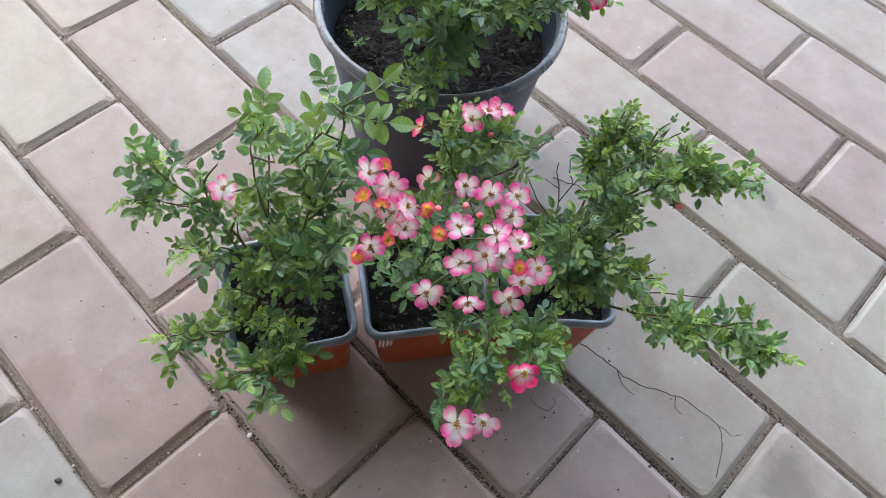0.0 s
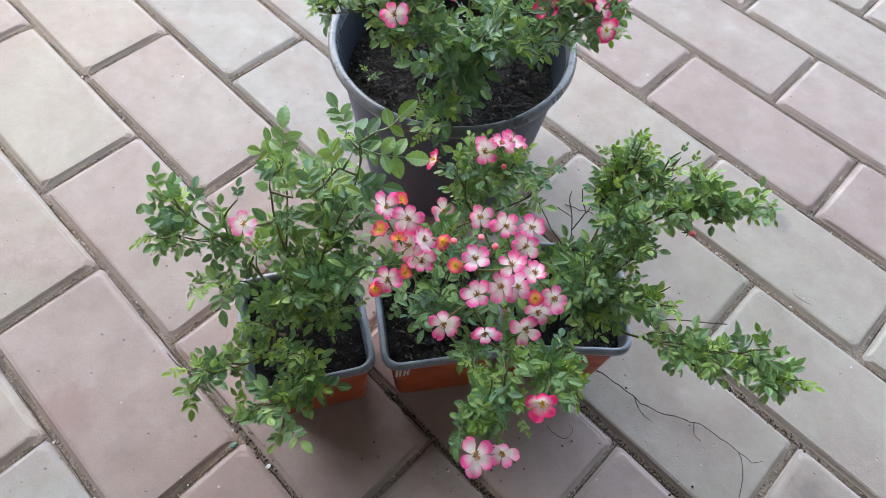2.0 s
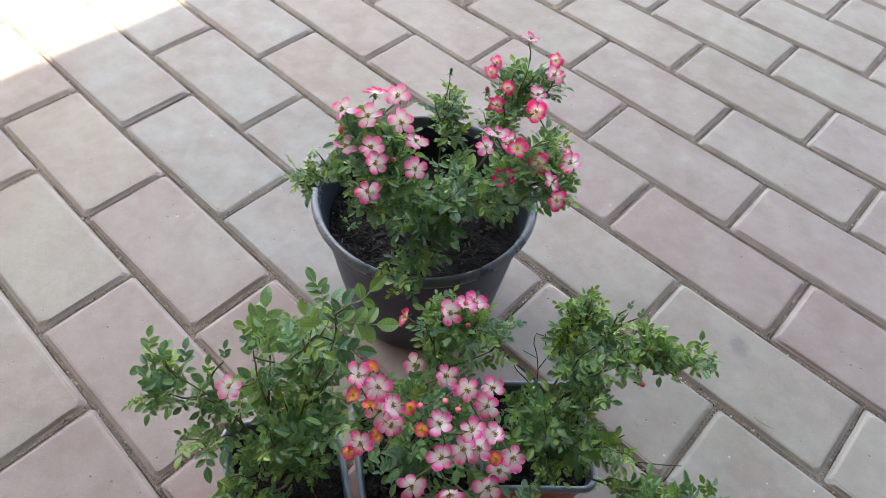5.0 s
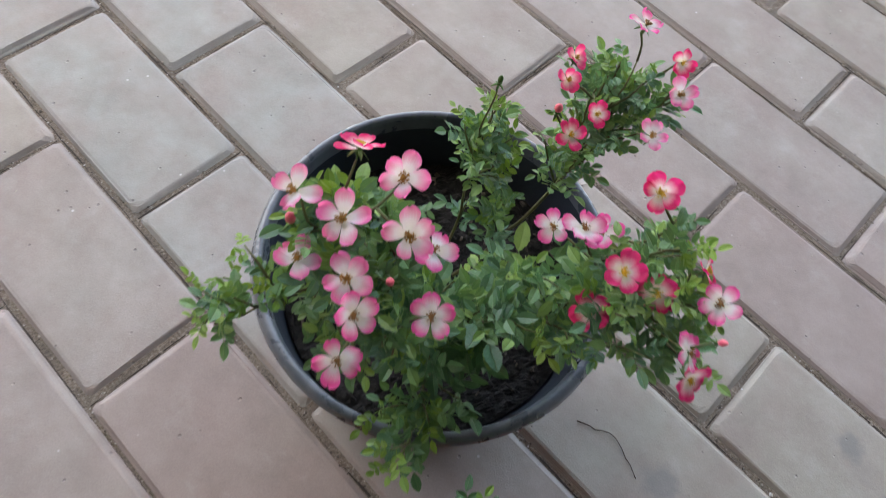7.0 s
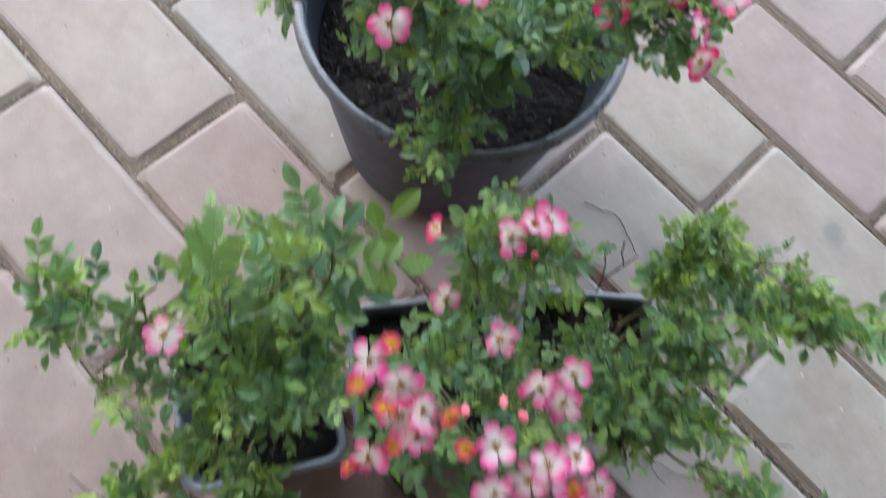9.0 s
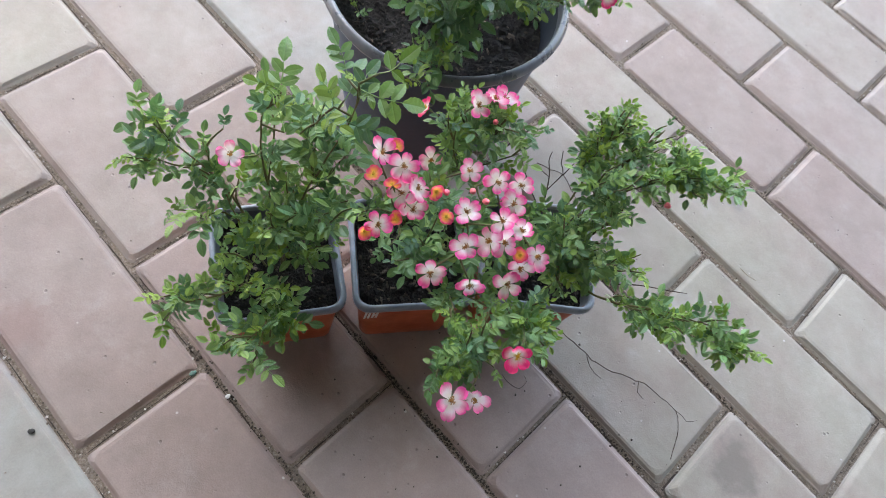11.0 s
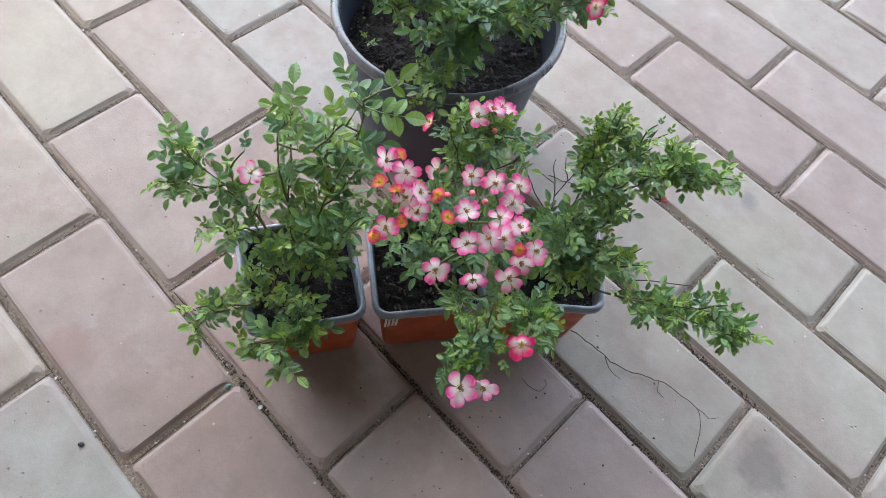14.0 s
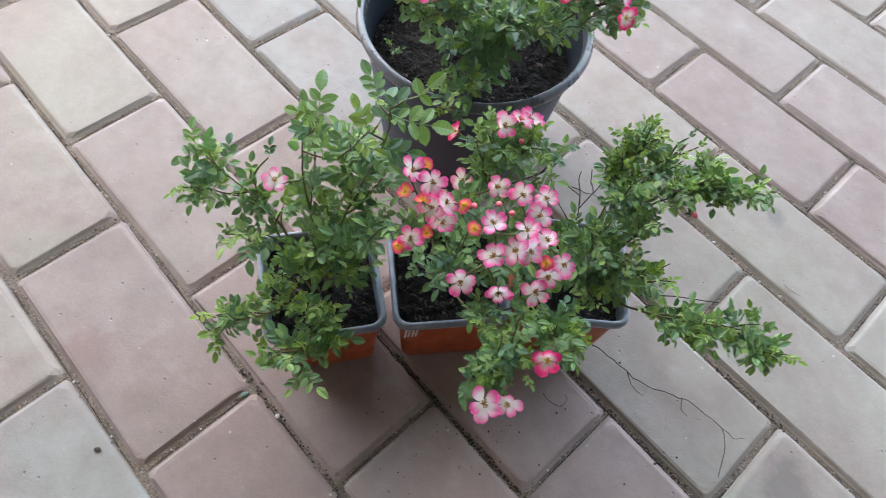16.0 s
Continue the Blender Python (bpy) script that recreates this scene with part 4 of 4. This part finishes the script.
for tip, n, sc in (((0.5140, 0.2730, 0.2070), 4, 0.62), ((0.5220, 0.2730, 0.2060), 3, 0.6), ((0.5290, 0.2720, 0.2020), 4, 0.62)):
    c.shoot(tip, n, sc, 0.3, 0.3)
c.flower((0.5464, 0.2519, 0.1813), "bud", 0.7, (0.8, -0.8))
c.finish()

# the big rose in the black pot
d = Rose(BLACK, 0.110, "larger rose with pink and white flowers in black pot", 14, 1.35)
d.cane((0.3184, 0.2855, 0.1080), (0.3206, 0.2657, 0.1498), (0.3225, 0.2460, 0.2085), (0.3238, 0.2362, 0.2526), r=0.0028)
d.cane((0.3164, 0.2845, 0.1080), (0.3115, 0.2557, 0.1497), (0.3085, 0.2258, 0.1985), (0.3057, 0.1828, 0.2235), r=0.0026)
d.cane((0.3224, 0.2866, 0.1080), (0.3407, 0.2628, 0.1397), (0.3632, 0.2359, 0.1589), (0.3811, 0.2108, 0.1544), r=0.0024)
d.cane((0.3265, 0.2926, 0.1080), (0.3610, 0.2970, 0.1499), (0.3904, 0.3014, 0.1940), (0.4070, 0.3057, 0.2235), r=0.0028)
d.cane((0.3265, 0.2966, 0.1080), (0.3620, 0.3010, 0.1500), (0.4012, 0.3036, 0.2087), (0.4289, 0.2998, 0.2340), r=0.0024)
d.cane((0.3205, 0.3006, 0.1080), (0.3323, 0.3360, 0.1507), (0.3360, 0.3694, 0.1905), (0.3315, 0.3917, 0.2361), r=0.0028)
d.cane((0.3145, 0.2986, 0.1080), (0.3061, 0.3189, 0.1506), (0.3014, 0.3272, 0.2000), (0.3019, 0.3304, 0.2355), r=0.0022)
d.cane((0.3224, 0.2866, 0.1080), (0.3434, 0.2589, 0.1593), (0.3503, 0.2311, 0.2179), r=0.0022)
for at, r, n, sc, young in (((0.2998, 0.1988, 0.2257), (0.013, 0.024, 0.010), 34, 0.8, 0.55), ((0.3182, 0.2371, 0.2242), (0.030, 0.026, 0.020), 54, 0.85, 0.12), ((0.3363, 0.2270, 0.2121), (0.022, 0.022, 0.022), 40, 0.85, 0.1),
                            ((0.3338, 0.3856, 0.2134), (0.026, 0.024, 0.016), 76, 0.8, 0.15), ((0.3420, 0.4017, 0.2145), (0.016, 0.014, 0.014), 26, 0.8, 0.15), ((0.3279, 0.3674, 0.1945), (0.018, 0.018, 0.016), 28, 0.8, 0.1),
                            ((0.3023, 0.3322, 0.2079), (0.013, 0.013, 0.024), 36, 0.78, 0.35), ((0.3138, 0.3271, 0.1743), (0.020, 0.020, 0.026), 36, 0.85, 0.25)):
    d.clump(at, r, n, sc, young, 0.35)
for at, r, n, sc, young in (((0.3553, 0.2821, 0.1812), (0.024, 0.028, 0.022), 42, 1.35, 0.08), ((0.3613, 0.2489, 0.1650), (0.022, 0.022, 0.020), 28, 1.3, 0.08), ((0.3740, 0.2139, 0.1644), (0.016, 0.015, 0.012), 20, 0.95, 0.8),
                            ((0.3814, 0.3034, 0.1971), (0.022, 0.024, 0.026), 46, 0.95, 0.12), ((0.3931, 0.2935, 0.2067), (0.018, 0.018, 0.010), 16, 0.95, 0.12)):
    d.clump(at, r, n, sc, young, 0.55)
for at, r, n, sc, young in (((0.3961, 0.3267, 0.2288), (0.020, 0.018, 0.018), 36, 0.82, 0.25), ((0.4070, 0.3077, 0.2255), (0.024, 0.022, 0.013), 58, 0.85, 0.15), ((0.4271, 0.3058, 0.2243), (0.012, 0.016, 0.010), 24, 0.8, 0.2), ((0.3119, 0.2371, 0.2439), (0.022, 0.016, 0.010), 44, 1.0, 0.15)):
    d.clump(at, r, n, sc, young, 0.35)
for at, r, n, sc, young in (((0.3150, 0.2450, 0.2260), (0.024, 0.024, 0.016), 42, 0.85, 0.2), ((0.3360, 0.2260, 0.2200), (0.022, 0.020, 0.016), 34, 0.85, 0.15)):
    d.clump(at, r, n, sc, young, 0.3)
for p in ((0.3005, 0.2272, 0.2625), (0.3215, 0.2303, 0.2683), (0.3256, 0.2524, 0.2745), (0.3397, 0.2424, 0.2674), (0.3127, 0.2161, 0.2446), (0.3336, 0.2212, 0.2553)):
    d.flower(p, "pale", 0.86)
for p in ((0.3566, 0.3908, 0.2369), (0.3614, 0.3648, 0.2345)):
    d.flower(p, "pale", 0.72)
for p in ((0.3421, 0.2533, 0.2459), (0.3436, 0.2153, 0.2522), (0.3590, 0.2363, 0.2435), (0.3478, 0.2041, 0.2372), (0.3717, 0.3056, 0.2395), (0.3582, 0.3134, 0.2122), (0.3760, 0.3176, 0.2268),
          (0.4259, 0.3189, 0.2412)):
    d.flower(p, "open", 0.82)
for p, s in (((0.3315, 0.3555, 0.2120), 0.74), ((0.3373, 0.3586, 0.2307), 0.62)):
    d.flower(p, "deep", s)
d.flower((0.3939, 0.2886, 0.2233), "deep", 0.84, (0.3, -0.35), 0.1)
d.flower((0.2998, 0.2562, 0.2600), "deep", 0.86, (-0.5, 0.9), 0.1)
for p in ((0.3173, 0.3615, 0.2328), (0.3104, 0.3765, 0.2301)):
    d.flower(p, "red", 0.62)
for p in ((0.3828, 0.3318, 0.2516), (0.3937, 0.2997, 0.2442), (0.4069, 0.3088, 0.2343)):
    d.flower(p, "deep", 0.82)
d.flower((0.3467, 0.4049, 0.2381), "deep", 0.62)
d.flower((0.4358, 0.2918, 0.2329), "deep", 0.72, (0.8, -0.7), 0.1)
d.flower((0.4287, 0.2939, 0.2428), "open", 0.72, (0.9, 0.4), 0.1)
d.flower((0.4152, 0.3329, 0.2317), "deep", 0.70, (0.8, 0.8), 0.1)
d.flower((0.4326, 0.2999, 0.2507), "bud", 0.45, (0.5, 0.2), 0.1)
d.flower((0.3273, 0.3938, 0.2529), "open", 0.74, (0.0, 0.3), 0.15)
for p in ((0.2998, 0.2240, 0.2438), (0.3214, 0.3545, 0.2209)):
    d.flower(p, "bud", 0.72)
d.flower((0.3019, 0.3314, 0.2394), "green", 0.6, (0, 0), 0.05)
d.flower((0.3381, 0.2372, 0.2358), "bud", 0.6)
d.shoot((0.2796, 0.2353, 0.1221), 4, 0.55, 0.9, 0.0, (0.2808, 0.2372, 0.1100))
d.finish()

# ---- small things on the paving ----
root = thing("dried_root", (0.63, 0.24, 0), "thin dark dried root lying on the paving", "root")
rb = Vector((0.63, 0.24, 0))
for pts, r0, r1 in ((((0.5535, 0.2292, 0.003), (0.5725, 0.2332, 0.003), (0.5985, 0.2352, 0.002), (0.6225, 0.2462, 0.0016), (0.6365, 0.2542, 0.002), (0.6535, 0.2572, 0.0015), (0.6695, 0.2572, 0.0015), (0.6815, 0.2432, 0.0015), (0.6895, 0.2252, 0.0012)), 0.0005, 0.00025),
                    (((0.5875, 0.2342, 0.002), (0.5975, 0.2292, 0.001), (0.6095, 0.2292, 0.001)), 0.0004, 0.0002), (((0.6695, 0.2572, 0.0015), (0.6805, 0.2592, 0.001), (0.6855, 0.2652, 0.001)), 0.0003, 0.0002),
                    (((0.6335, 0.2522, 0.002), (0.6375, 0.2452, 0.001), (0.6455, 0.2432, 0.001)), 0.0004, 0.0002)):
    line = spline(pts, 0.004)
    line = [p + Vector((noise.noise(p * 150), noise.noise(p * 150 + Vector((9, 0, 0))), 0)) * 0.0022 for p in line]
    v, f = tube([p - rb for p in line], r0, r1, 5, 0.4)
    part("root_strand", mesh("root_strand", v, f, M_DEAD, True), root)


curl = thing("dried_root", (0.46, 0.34, 0), "fine curled dry root lying on the paving", "root")
rb = Vector((0.46, 0.34, 0))
line = spline(((0.4335, 0.3362, 0.001), (0.4455, 0.3412, 0.0012), (0.4585, 0.3472, 0.0012), (0.4725, 0.3412, 0.001), (0.4855, 0.3362, 0.0008)), 0.004)
v, f = tube([p + Vector((noise.noise(p * 120), noise.noise(p * 120 + Vector((9, 0, 0))), 0)) * 0.002 - rb for p in line], 0.00042, 0.0003, 5, 0.4)
part("root_strand", mesh("root_strand", v, f, M_DEAD, True), curl)
loop = thing("dried_root", (0.58, 0.16, 0), "thin looped dry root hair lying on the paving", "root")
rb = Vector((0.58, 0.16, 0))
v, f = tube([p - rb for p in spline(((0.5535, 0.1682, 0.001), (0.5585, 0.1672, 0.001), (0.5655, 0.1682, 0.001), (0.5705, 0.1712, 0.001), (0.5705, 0.1792, 0.001), (0.5655, 0.1812, 0.001)), 0.003)], 0.0003, 0.0002, 5, 0.4)
part("root_strand", mesh("root_strand", v, f, M_DEAD, True), loop)
stem = thing("dry_stalk", (0.64, 0.41, 0), "short dry straw lying across a joint", "straw")
v, f = tube([p - Vector((0.64, 0.41, 0)) for p in spline(((0.6295, 0.4112, 0.001), (0.6375, 0.4102, 0.0016), (0.6475, 0.4132, 0.001)), 0.004)], 0.0004, 0.0003, 5, 0.2)
part("stalk", mesh("stalk", v, f, M_STRAW, True), stem)


def pebble(name, at, size, mat, label, seed):
    rnd = random.Random(seed)
    bm = bmesh.new()
    bmesh.ops.create_icosphere(bm, subdivisions=2, radius=1.0)
    for v in bm.verts:
        v.co *= 1 + 0.22 * noise.noise(v.co * 1.6 + Vector((seed * 3.1, 0, 0)))
        v.co = Vector((v.co.x * size, v.co.y * size * 0.75, v.co.z * size * 0.5))
    me = bpy.data.meshes.new(name)
    bm.to_mesh(me)
    bm.free()
    me.materials.append(mat)
    ob = new(name, me)
    ob.matrix_world = pose(*at, 0, 0, rnd.uniform(0, 360))
    return tagged(ob, label, "pebble")


# ---- the paving blocks, and what fills their joints ----
HALF_L, HALF_W = 0.0980, 0.0480
# a cast block has a narrow low lip round its foot, a steep bevel and a flat top
PROFILE = ((0.0, -0.024, 0.004), (0.0, -0.0042, 0.004), (0.0005, -0.0036, 0.0043), (0.0015, -0.0030, 0.0052), (0.0019, -0.0027, 0.0056), (0.0039, -0.0006, 0.0072), (0.0048, -0.0002, 0.0080), (0.0062, 0.0, 0.0092))


def paver_mesh(seed, profile=PROFILE, seg=4):
    rnd = random.Random(seed)
    rings = []
    for inset, z, r in profile:
        ring = round_square((HALF_L - inset, HALF_W - inset), r, z, seg)
        n = len(ring)
        worn = [rnd.gauss(0, 0.00016) for _ in range(n)]
        rings.append([(x + rnd.gauss(0, 0.0002), y + rnd.gauss(0, 0.0002), q + (w if 0.0012 < inset < 0.005 else 0)) for (x, y, q), w in zip(ring, worn)])
    return loft(rings, False, True)


PAVERS = [mesh("paver", *paver_mesh(s), M_PAVER) for s in range(6)]
TINT_ROWS = {-2: (-1, "2205"), -1: (0, "2787"), 0: (-3, "416875"), 1: (-4, "4357885"), 2: (-5, "3000411"), 3: (-4, "0003112"), 4: (-5, "2033111"), 5: (-4, "3446775"),
             6: (-3, "445566"), 7: (-2, "33445"), 8: (-1, "2225"), 9: (0, "2113"), 10: (-1, "23123"), 11: (0, "2312")}
TINTS = {(u + 2 * n, j): int(ch) / 10 for j, (u, row) in TINT_ROWS.items() for n, ch in enumerate(row)}
far = Bag()
prnd = random.Random(21)
for j in range(-30, 40):
    odd = 1 if j % 2 == 0 else 0          # block ends fall on odd half-lengths in even courses
    for i in range(-16, 18):
        cx, cy = (2 * i + odd + 1) * 0.1, (j + 0.5) * 0.1
        if not (-3.1 < cx < 3.5 and -3.1 < cy < 4.1):
            continue
        m = pose(cx + prnd.gauss(0, 0.0006), cy + prnd.gauss(0, 0.0006), prnd.gauss(-0.0006, 0.0005), prnd.gauss(0, 0.12), prnd.gauss(0, 0.1), prnd.gauss(0, 0.25) + 180 * prnd.randrange(2))
        tint = prnd.random()
        if -0.75 < cx < 1.15 and -0.65 < cy < 1.75:
            ob = part("paver", PAVERS[prnd.randrange(6)], pavement, m)
            t = TINTS.get((2 * i + odd, j), 0.15 + 0.6 * tint)
            ob.color = (t, t, t, 1)
        else:
            v, f = paver_mesh(prnd.randrange(99), PROFILE[::2] + PROFILE[-1:], 2)
            far.add(([m @ Vector(p) for p in v], f))
tagged(part("paver_rest", mesh("paver_rest", far.v, far.f, M_PAVER_FAR), pavement), kind="stuff")

grains = Bag()
for _ in range(24000):
    j = prnd.randrange(-5, 14)
    if prnd.random() < 0.66:
        x, y = prnd.uniform(-0.5, 1.0), j * 0.1 + prnd.gauss(0, 0.0017)
    else:
        i = 2 * prnd.randrange(-3, 5) + (1 if j % 2 == 0 else 0)
        x, y = i * 0.1 + prnd.gauss(0, 0.0017), (j + prnd.random()) * 0.1
    s = 0.0004 + 0.0011 * prnd.random() ** 3
    c = Vector((x, y, -0.0044 + s * 0.3))
    q = Euler((prnd.random() * 6, prnd.random() * 6, 0)).to_matrix()
    grains.add(([c + q @ Vector(p) * s * prnd.uniform(0.7, 1.2) for p in ((1, 0, 0), (0, 1, 0), (-1, 0, 0), (0, -1, 0), (0, 0, 1), (0, 0, -1))], [(0, 1, 4), (1, 2, 4), (2, 3, 4), (3, 0, 4), (1, 0, 5), (2, 1, 5), (3, 2, 5), (0, 3, 5)]))
tagged(part("sand_grains", mesh("sand_grains", [tuple(p) for p in grains.v], grains.f, M_GRAIN), pavement), kind="stuff")

# crumbs and grit lying on the blocks
crumbs = Bag()
for _ in range(430):
    x, y = prnd.uniform(-0.45, 0.95), prnd.uniform(-0.35, 1.2)
    s = 0.0003 + 0.0007 * prnd.random() ** 4
    q = Euler((prnd.random() * 6, prnd.random() * 6, 0)).to_matrix()
    c = Vector((x, y, s * 0.4))
    if prnd.random() < 0.22:          # slivers of straw and seed husk lie flat
        s, turn = 0.0006, Euler((0, 0, prnd.random() * 6)).to_matrix()
        q = turn @ Matrix.Diagonal((prnd.uniform(2.0, 5.0), 0.8, 0.6))
    crumbs.add(([c + q @ Vector(p) * s * prnd.uniform(0.6, 1.3) for p in ((1, 0, 0), (0, 1, 0), (-1, 0, 0), (0, -1, 0), (0, 0, 1), (0, 0, -1))], [(0, 1, 4), (1, 2, 4), (2, 3, 4), (3, 0, 4), (1, 0, 5), (2, 1, 5), (3, 2, 5), (0, 3, 5)]))
tagged(part("grit", mesh("grit", [tuple(p) for p in crumbs.v], crumbs.f, M_GRAIN), pavement), kind="stuff")

# crumbs of spilled soil round the pots and in the joints before them
spill = Bag()
for _ in range(1500):
    if prnd.random() < 0.93:
        x0, x1, j = prnd.choice(((0.44, 0.62, 0.1), (0.44, 0.62, 0.1), (0.55, 0.68, 0.2), (0.38, 0.60, 0.0), (0.50, 0.72, 0.3)))
        x, y = prnd.uniform(x0, x1), j + prnd.gauss(0, 0.0016)
    else:
        x, y = prnd.gauss(0.54, 0.07), prnd.gauss(0.12, 0.06)
    s = 0.0004 + 0.0010 * prnd.random() ** 3
    q = Euler((prnd.random() * 6, prnd.random() * 6, 0)).to_matrix()
    spill.add(([Vector((x, y, s * 0.3 - (0.0042 if abs(y / 0.1 - round(y / 0.1)) < 0.035 else 0))) + q @ Vector(p) * s * prnd.uniform(0.6, 1.3) for p in ((1, 0, 0), (0, 1, 0), (-1, 0, 0), (0, -1, 0), (0, 0, 1), (0, 0, -1))], [(0, 1, 4), (1, 2, 4), (2, 3, 4), (3, 0, 4), (1, 0, 5), (2, 1, 5), (3, 2, 5), (0, 3, 5)]))
tagged(part("soil_crumbs", mesh("soil_crumbs", [tuple(p) for p in spill.v], spill.f, M_DIRT), pavement), kind="stuff")

# dark damp dirt in ragged lines along the lower edge of the joints
dirt = Bag()


def dirt_line(x0, y0, x1, y1):
    a, b = Vector((x0, y0, -0.0041)), Vector((x1, y1, -0.0041))
    d = (b - a).normalized()
    side = Vector((-d.y, d.x, 0))
    n = max(4, int((b - a).length / 0.005))
    left, right = [], []
    for i in range(n + 1):
        p = a.lerp(b, i / n)
        w = max(0.0, 0.00025 + 0.0011 * noise.noise(p * 26) + 0.0003 * noise.noise(p * 140))
        o = side * (0.0008 * noise.noise(p * 40 + Vector((5, 0, 0))))
        left.append(p + o + side * w)
        right.append(p + o - side * w)
    v = left + right
    dirt.add((v, [(i, i + n + 1, i + n + 2, i + 1) for i in range(n)]))


for j in range(-5, 14):
    dirt_line(-0.6, j * 0.1 - 0.0012, 1.05, j * 0.1 - 0.0012)
    for i in range(-3, 6):
        x = (2 * i + (1 if j % 2 == 0 else 0)) * 0.1 + 0.0010
        dirt_line(x, j * 0.1 + 0.003, x, j * 0.1 + 0.097)
tagged(part("joint_dirt", mesh("joint_dirt", [tuple(p) for p in dirt.v], dirt.f, M_DIRT), pavement), kind="stuff")

pebble("pebble", (0.4300, -0.001, -0.0030), 0.0022, M_STONE_W, "tiny white pebble in a paving joint", 3)
pebble("pebble", (0.4000, -0.0100, -0.0028), 0.0028, M_STONE_G, "small green glass bit in a paving joint", 4)
pebble("pebble", (0.3665, -0.1125, 0.0008), 0.0024, M_STONE_D, "small dark pebble on the paving", 5)
